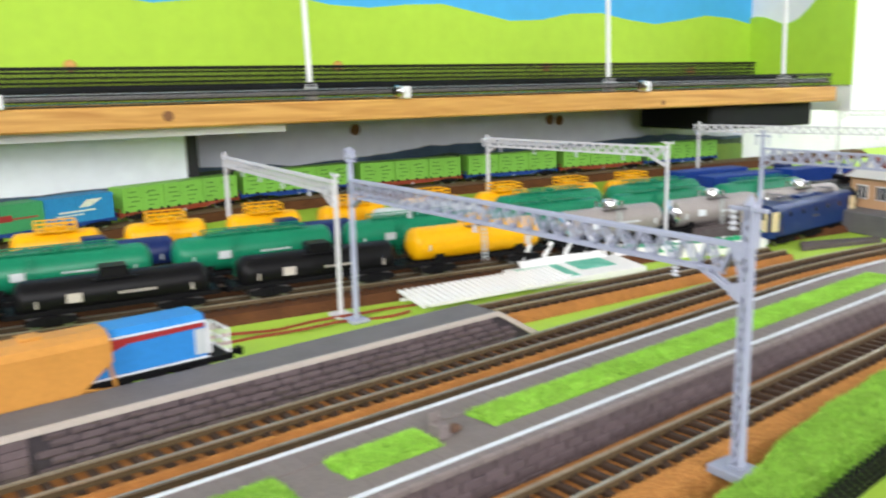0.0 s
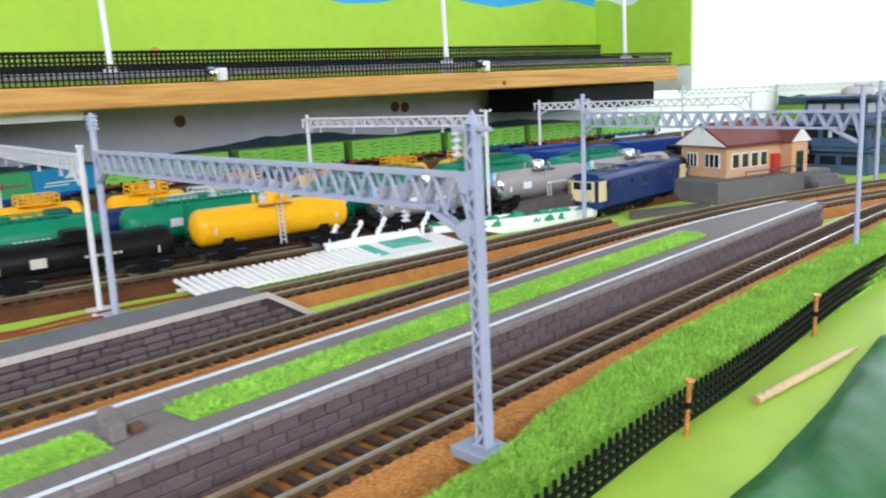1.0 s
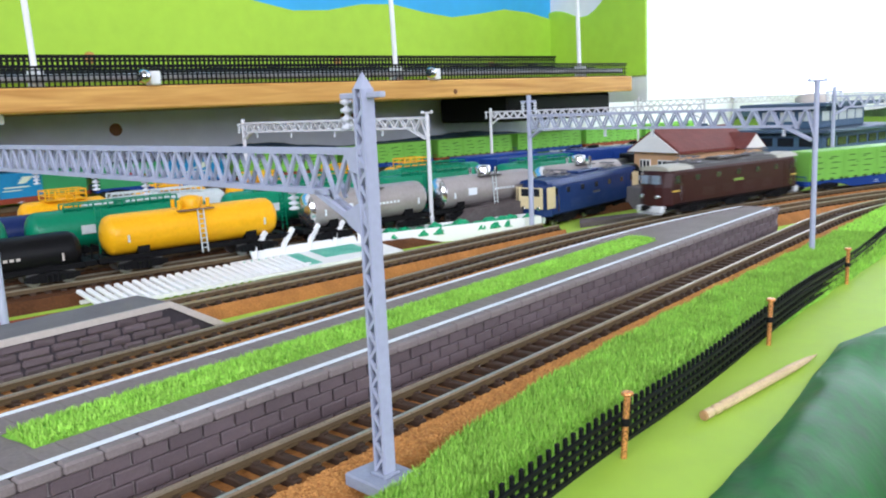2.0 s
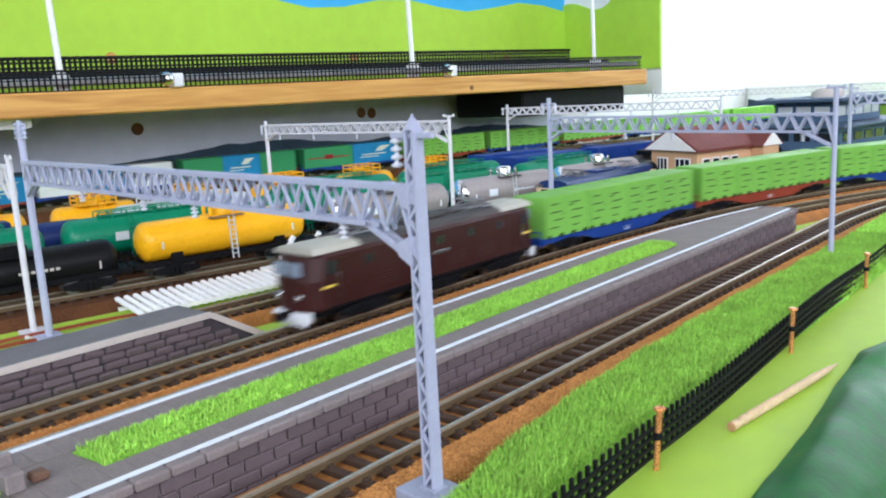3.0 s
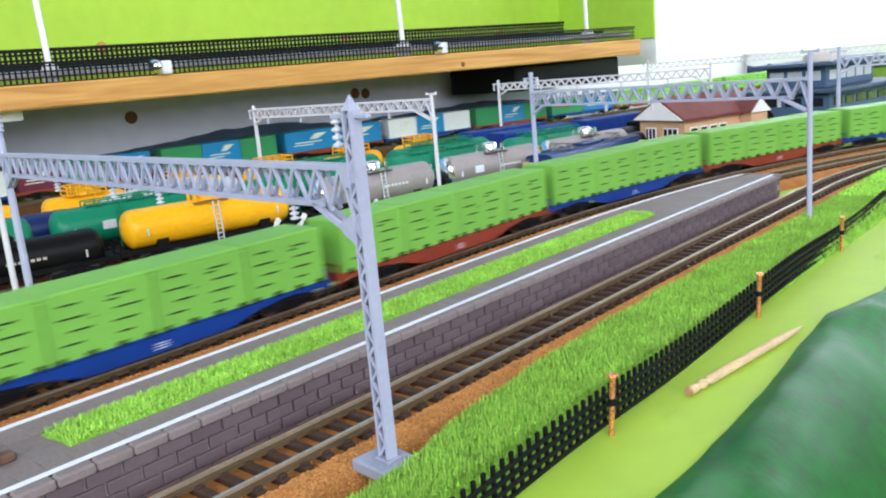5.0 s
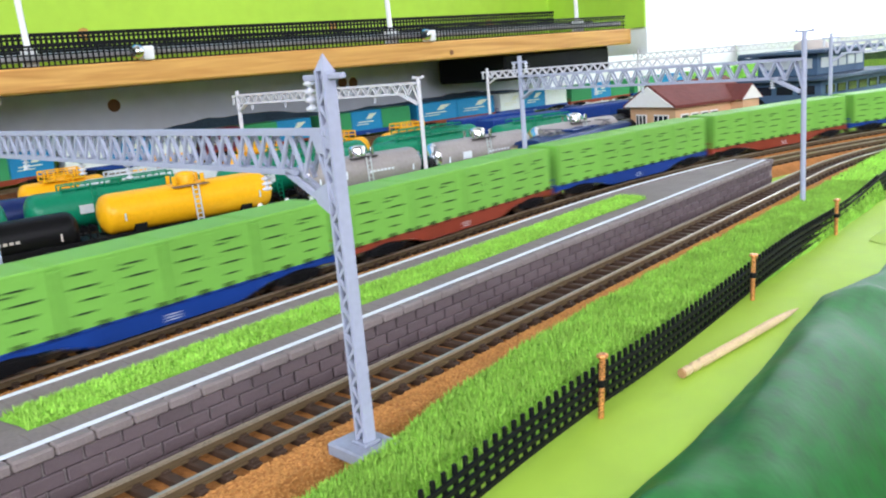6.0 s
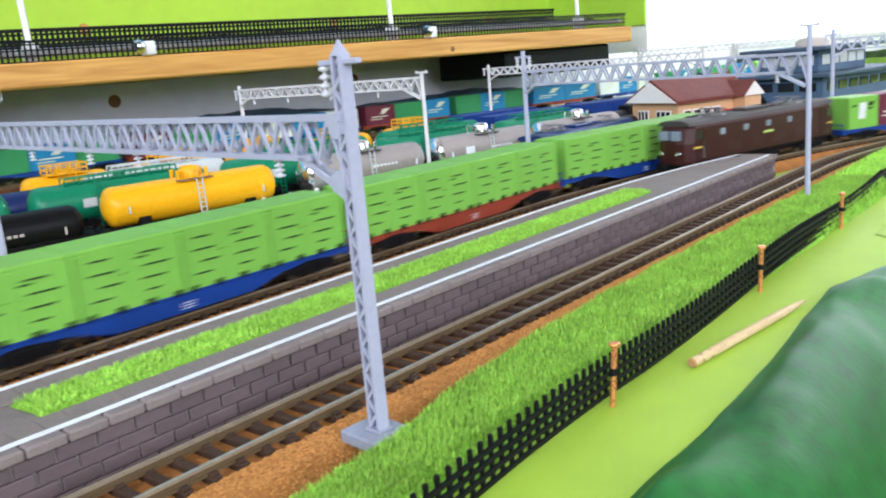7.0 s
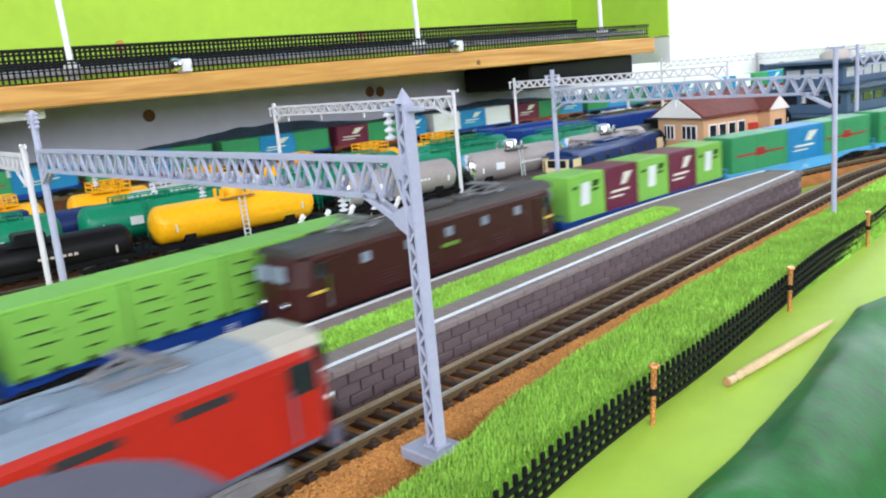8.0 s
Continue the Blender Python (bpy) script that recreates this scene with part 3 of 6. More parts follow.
def stone_platform():
    root = thing("stone_platform", "low grey platform of rough purple-grey stone with a ramped end", "platform", m=MAIN)
    s0, s1, n0, n1, top = -330.0, 178.0, 188.5, 205.5, 13.3
    part("core", Geo().prism([(s0, 0), (s0, top - 0.6), (s1, top - 0.6), (s1 + 20, 0.5), (s1 + 20, 0)], 1, n0 + 0.9, n1), MORTAR, root)
    part("deck", Geo().prism([(s0, top - 0.6), (s0, top), (s1, top), (s1 + 21, 0.6), (s1 + 20, 0.3), (s1, top - 0.6)], 1, n0 + 1.2, n1 + 0.3), ASPHALT, root)
    part("edge_stone", Geo().prism([(s0, top - 1.6), (s0, top + 0.1), (s1 + 0.5, top + 0.1), (s1 + 22, 0.8), (s1 + 19, 0.2), (s1, top - 1.6)], 1, n0 - 0.2, n0 + 0.9), CREAMLINE, root, "cream painted platform edge")
    rnd = random.Random(5)
    shapes = []
    for w in (2.9, 3.4, 3.9):
        g = Geo().cbox(-w, w, 0, 1.9, 0, 2.15, 0.55)
        g.v = [(x + rnd.uniform(-0.2, 0.2), y + rnd.uniform(-0.25, 0.25), z + rnd.uniform(-0.12, 0.12)) for x, y, z in g.v]
        shapes.append((w, g.mesh("stone", BRICK)))
    rest = Geo()
    for c in range(5):
        z = top - 1.7 - 2.3 * (c + 1)
        reach = s1 + 20 * (1 - (z + 2.1) / top) - 1
        s = (20 if c else 22) + (3.3 if c % 2 else 0)
        while s < reach - 4:
            w, me = rnd.choice(shapes)
            s += w
            if s + w < reach:
                piece("stone", me, root, s, n0 + rnd.uniform(-0.1, 0.25), z)
            s += w + 0.35
        s = s0 + 4
        while s < 16:
            rest.box(s - 3.3, s + 3.3, n0 + 0.2, n0 + 1.4, z, z + 2.1)
            s += 7.1
    tagged(part("stones", rest, BRICK, root), kind="stuff")
    return root


stone_platform()


def turf(name, s0, s1, n0, n1, z0, z1, count, label, seed, height=1.2, edge_nodes=()):
    """A grass mat with upright blades; the mat bulges a little. edge_nodes: length and offset along its uneven back edge."""
    rnd = random.Random(seed)

    def bend(s, n):
        for (a, p), (b, q) in zip(edge_nodes, edge_nodes[1:]):
            if a <= s <= b:
                return n0 + (n - n0) * (p + (q - p) * (s - a) / (b - a) + 0.6 * math.sin(s / 5.0) - n0) / (n1 - n0)
        return n
    root = thing(name, label, "grass", "grass mats", m=MAIN)
    g = Geo()
    ns, nn = max(4, int((s1 - s0) / 5)), 8
    v = []
    for i in range(ns + 1):
        for j in range(nn + 1):
            s, n = s0 + (s1 - s0) * i / ns, n0 + (n1 - n0) * j / nn
            w = 0.5 * (noise.noise((s * 0.07, n * 0.2, seed)))
            e = 0 if 0 < j < nn and 0 < i < ns else 1
            v.append((s + (0 if i % ns else w * 2), bend(s, n) + (w * 2.2 if e else 0), (z0 if e else z1 + w)))
    g.add(v, [(i * (nn + 1) + j, (i + 1) * (nn + 1) + j, (i + 1) * (nn + 1) + j + 1, i * (nn + 1) + j + 1) for i in range(ns) for j in range(nn)], True)
    part("mat", g, GRASSMAT, root)
    b = Geo()
    for _ in range(count):
        s, n = rnd.uniform(s0 + 0.2, s1 - 0.2), rnd.uniform(n0 + 0.1, n1 - 0.1)
        edge = min(1.0, (n - n0) / 2.0, (n1 - n) / 2.0, (s - s0) / 2, (s1 - s) / 2)
        z = z0 + (z1 - z0) * max(0.0, edge) - 0.2
        n = bend(s, n)
        h, k = height * rnd.uniform(0.55, 1.2), rnd.uniform(0, 6.28)
        dx, dy = math.cos(k), math.sin(k)
        lean = rnd.uniform(0.1, 0.9)
        w = rnd.uniform(0.14, 0.26)
        b.add([(s - dy * w, n + dx * w, z), (s + dy * w, n - dx * w, z), (s + dx * lean, n + dy * lean, z + h)], [(0, 1, 2)])
    tagged(part("grass_pile", b, GRASS, root), kind="stuff")
    return root


turf("grass_strip", 106, 331, 113.3, 125, 13.2, 14.0, 17000, "bright green grass strip along the island platform", 11)
turf("grass_strip", 64, 90, 113.3, 125, 13.2, 14.2, 2200, "short bright green grass mat on the island platform", 12)
turf("grass_strip", -60, 52, 113.3, 125, 13.2, 14.2, 4000, "bright green grass mat on the island platform", 13)
turf("grass_verge", 90, 420, 53.5, 75.0, 0.1, 6.3, 60000, "thick bright green grass verge beside the front line", 14, 1.5, [(90, 66), (136, 66), (155, 70.5), (180, 74.5), (210, 77), (270, 78.5), (420, 77)])
turf("grass_verge", 420, 640, 58, 78, 0.1, 6.3, 9000, "green grass verge at the bend", 15, 1.5)
# ---- overhead line masts ----


def insulator(g, x, y, z, length, r=0.75):
    prof = []
    n = 4
    for i in range(n):
        h = length * i / n
        prof += [(h, r * 0.35), (h + length * 0.06, r), (h + length * 0.14, r), (h + length * 0.18, r * 0.35)]
    g.lathe(prof, (x, y, z), (0, 0, -1), 10)


def gantry(name, p, q, z0, top, beam, label, lattice=True, material=MAST, drop=(), haunch=True, base=True, bays=None, depth=6.5, thick=2.2, topbar=False):
    """Two masts p and q with a lattice beam between them; beam is the height of its top."""
    px, py = p
    length = math.hypot(q[0] - px, q[1] - py)
    turn = math.degrees(math.atan2(q[1] - py, q[0] - px))
    root = thing(name, label, "overhead mast", "overhead line masts", m=place(px, py, 0, turn))
    h = thick / 2
    if lattice:
        m = Geo()
        for s in (-1, 1):
            m.prism([(s * h * 1.1 - 0.2, z0), (s * h * 1.1 + 0.2, z0), (s * h * 0.92 + 0.2, top - 2), (s * h * 0.92 - 0.2, top - 2)], 1, -h * 0.9, h * 0.9)
            for e in (-1, 1):
                m.bar((s * h * 0.95, e * h * 0.8, z0), (s * h * 0.8, e * h * 0.8, top - 2), 0.6, 0.45)
        n = int((top - 4 - z0) / 2.3)
        for e in (-1, 1):
            for i in range(n):
                za, zb = z0 + 1 + 2.3 * i, z0 + 1 + 2.3 * (i + 1)
                a = -h * 0.8 if i % 2 else h * 0.8
                m.bar((a, e * h * 0.8, za), (-a, e * h * 0.8, zb), 0.55, 0.45, (0, 1, 0))
        m.box(-h * 1.05, h * 1.05, -h * 0.9, h * 0.9, beam - depth - 4.5, beam - depth - 1.5)
        m.box(-h * 1.05, h * 1.05, -h * 0.9, h * 0.9, beam - 2.5, beam + 1)
        m.add([(-h, -h, top - 2), (h, -h, top - 2), (h, h, top - 2), (-h, h, top - 2), (0, 0, top + 0.6)], [(3, 2, 1, 0), (0, 1, 4), (1, 2, 4), (2, 3, 4), (3, 0, 4)])
        part("mast", m, material, root, "lattice mast")
        part("foot", Geo().cbox(-4.6, 5.6, -4.1, 4.1, z0 - 2.3, z0, 0.3).cbox(-1.9, 1.9, -1.7, 1.7, z0 - 0.1, z0 + 0.6, 0.2), FOOT, root)
    else:
        part("mast", Geo().tube((0, 0, z0 - 2), (0, 0, top), 1.05, 0.95, 10), material, root)
        if base:
            part("foot", Geo().cbox(-4.5, 4.5, -4.0, 4.0, z0 - 3, z0 - 1.4, 0.3), material, root)
    part("mast", Geo().tube((length, 0, 0), (length, 0, top), 1.3, 1.1, 10), material, root, "round far mast")
    if base:
        part("foot", Geo().cbox(length - 4.5, length + 4.5, -4.0, 4.0, 0.05, 1.6, 0.3), material, root)
    b = Geo()
    zb, zt = beam - depth, beam
    w = thick * 0.42
    for e in (-1, 1):
        b.bar((0, e * w, zt), (length, e * w, zt), 0.8, 1.0)
        b.bar((9, e * w, zb), (length - 6, e * w, zb), 0.8, 0.9)
        n = bays or int(length / 3.4)
        for i in range(n):
            xa, xb = length * i / n, length * (i + 1) / n
            za, zc = (zt, zb) if i % 2 else (zb, zt)
            near, far = 9 * max(0, 1 - xa / 9), 6 * max(0, 1 - (length - xb) / 6)
            b.bar((xa, e * w, za - (near * 0.45 if za == zb else 0)), (xb, e * w, zc), 0.65, 0.55, (0, 1, 0))
        if haunch:
            b.bar((1, e * w, zb - 5.2), (12, e * w, zb), 0.8, 0.9)
            b.bar((length - 1, e * w, zb - 4.0), (length - 8, e * w, zb), 0.8, 0.9)
    for i in range(int(length / 14)):
        b.bar((6 + 14 * i, -w, zt), (6 + 14 * i, w, zt), 0.7)
        b.bar((13 + 14 * i, -w, zb), (13 + 14 * i, w, zb), 0.7)
    part("beam", b, material, root, "lattice beam")
    if haunch and lattice:
        part("gusset", Geo().prism([(h * 0.6, zt + 0.8), (h + 2.8, zt + 0.5), (h + 1.5, zt - 3), (h * 0.6, zt - 3.4)], 1, -w - 0.5, w + 0.5).prism([(h * 0.6, zb - 1.2), (h + 3.4, zb - 3.0), (h + 2.6, zb - 4.8), (h * 0.6, zb - 6.4)], 1, -w - 0.5, w + 0.5), material, root)
    for x in ((0, length) if topbar else (0,)) if lattice else (length,):
        part("crossarm", Geo().cbox(x - 4.6, x + 5.2, -0.5, 0.5, top - 3.4, top - 2.5, 0.15), material, root)
        g = Geo()
        for dx in (4.2,) if lattice else (-4.0, 4.0):
            insulator(g, x + dx, 0, top - 3.3, 5.2, 0.95)
        part("insulator", g, INSUL, root, "pale hanging insulator")
    g = Geo()
    if not lattice:
        for dx in (-3, 3):
            g.tube((dx, 0, top), (dx, 0, top + 0.9), 0.6, 0.4, 8)
        g.bar((-3.6, 0, top - 0.1), (3.6, 0, top - 0.1), 0.8)
    else:
        g.cbox(length - 3.8, length + 3.8, -0.6, 0.6, top - 2.2, top - 1.4, 0.2)
        for dx in (-3.2, 3.2):
            insulator(g, length + dx, 0, top + 1.0, 5.5, 0.9)
        g.tube((length, 0, top), (length, 0, top + 1.8), 1.0, 0.7, 8)
    part("top_fitting", g, material, root)
    for d in drop:
        g = Geo()
        insulator(g, d, 0, zb - 0.3, 3.6, 0.9)
        g.tube((d, 0, zb + 0.4), (d, 0, zb - 1.0), 0.3, n=6)
        part("insulator", g, INSUL, root, "pale hanging insulator")
    return root


gantry("mast_gantry", (125.7, 96.3), (105.5, 279), 6.6, 70, 58.7, "grey lattice mast and beam across the running lines", drop=(20, 75, 101, 140))
gantry("mast_gantry", (350.5, 142.5), (345, 283.5), 5.0, 68, 58.3, "grey mast and lattice beam beyond the platform end", drop=(12, 70, 95), lattice=False, base=False)
YARDMAST = dict(lattice=False, material=MASTWHITE, drop=(30, 65, 100, 130), depth=5.0, thick=2.4)
gantry("mast_gantry", (304.3, 312), (274.5, 451.5), 3.0, 62, 59.5, "pale yard mast with a slender lattice beam", **YARDMAST)
gantry("mast_gantry", (103, 290), (98, 453), 3.0, 60, 57, "pale yard mast with a slender lattice beam", **YARDMAST)
gantry("mast_gantry", (560, 330), (504, 488), 3.0, 61, 58, "pale yard mast with a slender lattice beam", **YARDMAST)
gantry("mast_gantry", (880, 330), (780, 560), 3.0, 65, 60, "pale distant mast and lattice beam", lattice=False, material=MASTWHITE, depth=5.0, thick=2.4)
gantry("mast_gantry", (640, 150), (560, 240), 2.0, 66, 60, "grey mast and lattice beam at the bend", lattice=False, base=False, thick=2.6)
# ---- shelf, painted panels and backdrops behind the yard ----
root = thing("wall_shelf", "thick pine shelf board fixed to the wall above the yard", "shelf")
part("board", Geo().cbox(-1480, 746, 540, 690, 71, 86, 1.2), PINE, root)
g = Geo()
for x, z, r in ((84, 79, 3.6), (512, 76, 2.2)):
    g.lathe([(0, r), (0.3, r * 0.8)], (x, 540.0, z), (0, -1, 0), 14)
part("knot", g, KNOT, root, "dark wood knots")
part("under_board", Geo().box(-1480, 168, 556, 600, 65, 70.9), WHITEBOARD, root, "white board under the shelf")


def net(name, x0, x1, y, z0, z1, pitch, label, bar=0.8):
    """A strip of plastic netting standing on edge."""
    root = thing(name, label, "net", "black plastic nets")
    g = Geo()
    x = x0
    while x <= x1:
        g.bar((x, y, z0), (x, y, z1), bar)
        x += pitch
    z = z0 + 0.5
    while z <= z1 + 0.01:
        g.bar((x0, y, z), (x1, y, z), bar)
        z += pitch
    tagged(part("mesh", g, BLACKNET, root), kind="stuff")
    part("edge", Geo().bar((x0, y, z1), (x1, y, z1), bar * 1.6).bar((x0, y, z0 + 0.3), (x1, y, z0 + 0.3), bar * 1.4), BLACKNET, root)
    return root


net("shelf_net", -500, 744, 546, 86, 98.5, 3.4, "black plastic net standing along the shelf edge", 0.9)
net("shelf_net", -500, 760, 660, 98, 113, 3.8, "black plastic net along the wall above the shelf", 1.6)
part_root = thing("shelf_rail", "grey metal rail lying on the shelf", "rail")
part("rail", Geo().tube((-500, 553, 92), (744, 553, 92), 2.6, n=10), mat("grey_tube", (0.62, 0.63, 0.64), 0.4, 0.2), part_root)
part("rail", Geo().tube((-500, 590, 96), (744, 590, 96), 2.2, n=10), BLACKNET, part_root)

for x in (190, 467, 691, -120):
    root = thing("shelf_pole", "thin white pole standing on the shelf", "pole", "poles on the shelf")
    part("shaft", Geo().tube((x, 562, 98), (x - 6, 562, 320), 2.0, n=10), PLASTIC, root)
    part("foot", Geo().cbox(x - 4, x + 4, 556, 566, 86, 98, 0.8), PLASTIC, root)
for x in (251, 485, -20):
    root = thing("shelf_clamp", "small white clamp with a chrome knob on the shelf edge", "clamp", "clamps on the shelf")
    part("body", Geo().cbox(x + 2, x + 9, 536, 546, 86.2, 95, 0.8), PLASTIC, root)
    part("knob", Geo().lathe([(0, 3.0), (2, 4.4), (5, 4.4), (6.5, 3)], (x, 535, 91.5), (-1, -0.4, 0), 14), CHROME, root, "chrome knob")
for x, y, z in ((261, 692, 114), (489, 688, 111), (688, 690, 105.5), (40, 692, 116)):
    root = thing("wooden_peg", "round wooden peg above the shelf net", "peg", "wooden pegs")
    part("head", Geo().lathe([(0, 4.2), (3, 4.8), (5, 3.6)], (x, 690, z), (0, -1, 0), 14), PINE, root)

# painted panel: lime hills under a blue sky with a wavy edge
root = thing("wall_mural", "lime green panel with a wavy blue sky painted above", "panel")
part("board", Geo().box(-1480, 785, 690, 697, 86, 420), PANELBLUE, root)
outline = [(-1480, 87)]
outline += [(785, 87)]
n = 60
for i in range(n + 1):
    x = 785 - 2265 * i / n
    outline.append((x, 161.5 + 5.5 * math.cos((x - 545) * 2 * math.pi / 175.0) + 9 * max(0, min(1, (420 - x) / 120))))
part("green_field", Geo().prism(outline, 1, 688, 689.8), PANELGREEN, root, "lime green painted hills")
root = thing("side_mural", "lime green panel on the side board at the shelf's end", "panel")
part("board", Geo().box(785, 793, 552, 690, 60, 420), WHITEBOARD, root)
v = [(690, 87), (552, 87)] + [(552 + 138 * i / 14, 158 + 26 * math.exp(-((i - 2) / 5.0) ** 2) + 8 * math.sin(i * 0.6)) for i in range(15)]
part("green_field", Geo().prism(v, 0, 782, 784.8), PANELGREEN, root, "lime green painted hill")

# lower backdrops: printed landscape behind the yard


def ridge(x0, x1, base, top, seed, rough, n=90):
    pts = [(x0, base), (x1, base)]
    for i in range(n + 1):
        x = x1 + (x0 - x1) * i / n
        pts.append((x, top(x) + rough * (noise.noise((x * 0.012, seed, 0.3)) + 0.5 * noise.noise((x * 0.05, seed, 1.7)))))
    return pts


root = thing("landscape_backdrop", "printed landscape board with hills and fields under a grey sky", "backdrop")
part("sky", Geo().box(110, 770, 684, 687, 0, 70.5), WALLGREY, root)
part("far_hills", Geo().prism(ridge(120, 770, 0, lambda x: 30 + 7 * math.exp(-((x - 390) / 110) ** 2) + 3 * math.exp(-((x - 640) / 90) ** 2), 2.0, 4), 1, 683, 683.7), HILLBLUE, root, "dark blue printed hills")
part("woods", Geo().prism(ridge(120, 770, 0, lambda x: 27, 5.0, 4), 1, 682, 682.7), HILLGREEN, root, "dark green printed woods")
part("field", Geo().prism(ridge(120, 770, 0, lambda x: 20, 8.0, 3), 1, 681, 681.7), FIELD, root, "green printed field")
for x, z in ((274, 57), (491, 58), (503, 57)):
    part("knot", Geo().lathe([(0, 5.2), (0.4, 4.6)], (x, 684.0, z), (0, -1, 0), 14), KNOT, root, "brown knot hole")
root = thing("sky_backdrop", "bright printed sky board with hills and a yellow-green field", "backdrop")
part("sky", Geo().box(-1400, 106, 604, 607, 0, 64.5), SKYCARD, root)
part("far_hills", Geo().prism(ridge(-1400, 106, 0, lambda x: 27, 3.0, 4), 1, 603, 603.7), HILLBLUE, root)
part("field", Geo().prism(ridge(-1400, 106, 0, lambda x: 21, 6.0, 3), 1, 602, 602.7), FIELD, root)
root = thing("shelf_post", "dark post carrying the shelf", "post")
part("post", Geo().cbox(107, 115, 604, 640, 0, 71, 0.6), GAP, root)
# black block added to make the dark shade below the shelf's end
root = thing("shelf_end_shade", "black block standing for the shade under the end of the shelf", "box")
part("body", Geo().cbox(590, 735, 560, 660, 47, 70.9, 2), BLACKNET, root)

# far end: white board with low printed hills
root = thing("end_backdrop", "white board with low printed green hills at the layout's end", "backdrop")
part("board", Geo().box(1170, 1178, -900, 690, 0, 58), WHITEBOARD, root)
part("far_hills", Geo().prism([(y, z) for y, z in ridge(-900, 690, 0, lambda x: 36 + 5 * math.sin(x / 90.0), 4.0, 8)], 0, 1168, 1169), HILLBLUE, root)
part("woods", Geo().prism([(y, z) for y, z in ridge(-900, 690, 0, lambda x: 32 + 4 * math.sin(x / 60.0), 9.0, 8)], 0, 1166, 1167), HILLGREEN, root)
part("field", Geo().prism([(y, z) for y, z in ridge(-900, 690, 0, lambda x: 26, 1.0, 5)], 0, 1164, 1165), FIELD, root)
# ---- things along the front edge ----


def sweep(points, w, h):
    """One bar of w by h that follows the points."""
    v = []
    for i, p in enumerate(points):
        a, b = Vector(points[max(0, i - 1)]), Vector(points[min(len(points) - 1, i + 1)])
        side = (b - a).cross(Vector((0, 0, 1))).normalized()
        for du, dz in ((-1, -1), (1, -1), (1, 1), (-1, 1)):
            q = Vector(p) + side * (du * w / 2)
            v.append((q.x, q.y, q.z + dz * h / 2))
    n = len(points) - 1
    f = [(4 * i + k, 4 * i + 4 + k, 4 * i + 4 + (k + 1) % 4, 4 * i + (k + 1) % 4) for i in range(n) for k in range(4)]
    return Geo().add(v, f + [(3, 2, 1, 0), (4 * n, 4 * n + 1, 4 * n + 2, 4 * n + 3)])


def fence():
    root = thing("lattice_fence", "black plastic lattice fence along the grass verge", "fence", m=MAIN)
    nodes = [(60, 45.5), (120, 47.5), (183, 50.6), (266, 53.0), (348, 55), (470, 58.5), (600, 45)]

    def at(s):
        for (a, n0), (b, n1) in zip(nodes, nodes[1:]):
            if a <= s <= b:
                return n0 + (n1 - n0) * (s - a) / (b - a) + 0.3 * math.sin(s / 17.0)
        return nodes[-1][1]
    picket = Geo().cbox(-0.42, 0.42, -0.35, 0.35, 0, 8.4, 0.12).mesh("picket", BLACKNET)
    s, rest = 62.0, Geo()
    while s < 590:
        n = at(s)
        zz = 0.9 * math.sin(s / 21.0)
        if s < 420:
            piece("picket", picket, root, s, n, zz + 0.3)
        else:
            rest.box(s - 0.5, s + 0.5, n - 0.45, n + 0.45, 0.2, 8.5)
        s += 2.7
    tagged(part("pickets", rest, BLACKNET, root), kind="stuff")
    for z in (1.2, 3.1, 5.0, 6.8):
        part("fence_rail", sweep([(s, at(s) - 0.5, z + 0.9 * math.sin(s / 21.0)) for s in range(62, 588, 5)], 0.6, 0.7), BLACKNET, root)
    return root


fence()
for s, n, lean in ((182.5, 48.2, 1.2), (265.5, 50.4, 0.8), (347.5, 52.6, 0.3), (470, 57, 0)):
    root = thing("fence_nail", "copper nail holding the black fence", "nail", "copper nails", m=MAIN @ place(s, n, 0))
    part("shaft", Geo().tube((-lean * 0.4, 0, -1), (lean, 0, 11.6), 0.6, 0.62, 12), COPPER, root)
    part("head", Geo().lathe([(0, 0.7), (0.25, 1.15), (0.7, 1.15), (0.9, 0.8)], (lean, 0, 11.4), (0, 0, 1), 14), COPPER, root)
    part("tie", Geo().tube((lean * 0.5, 0, 6.0), (lean * 0.52, 0, 7.4), 0.95, n=12), BLACKNET, root)

root = thing("toothpick", "pale wooden toothpick with grooved end lying on the green paper", "toothpick")
a, b = Vector((194, 83, 1.2)), Vector((247, 87, 1.2))
L = (b - a).length
part("stick", Geo().lathe([(0.3, 0.98), (2.8, 1.1), (3.3, 0.7), (4.2, 0.7), (4.6, 1.1), (6.2, 1.1), (6.7, 0.72), (7.5, 0.72), (7.9, 1.08), (L * 0.75, 1.05), (L * 0.9, 0.72), (L, 0.12)], a, b - a, 14), PICK, root)
part("end_face", Geo().lathe([(0, 0.9), (0.35, 1.1)], a, b - a, 14), PICKEND, root)

# green satin cloth draped over the table edge, with soft folds
CLOTH = [(-400, -48), (60, 33), (104, 46), (148, 58), (170, 62), (206, 71), (231, 78), (262, 87), (290, 86), (330, 97), (420, 116), (515, 124)]


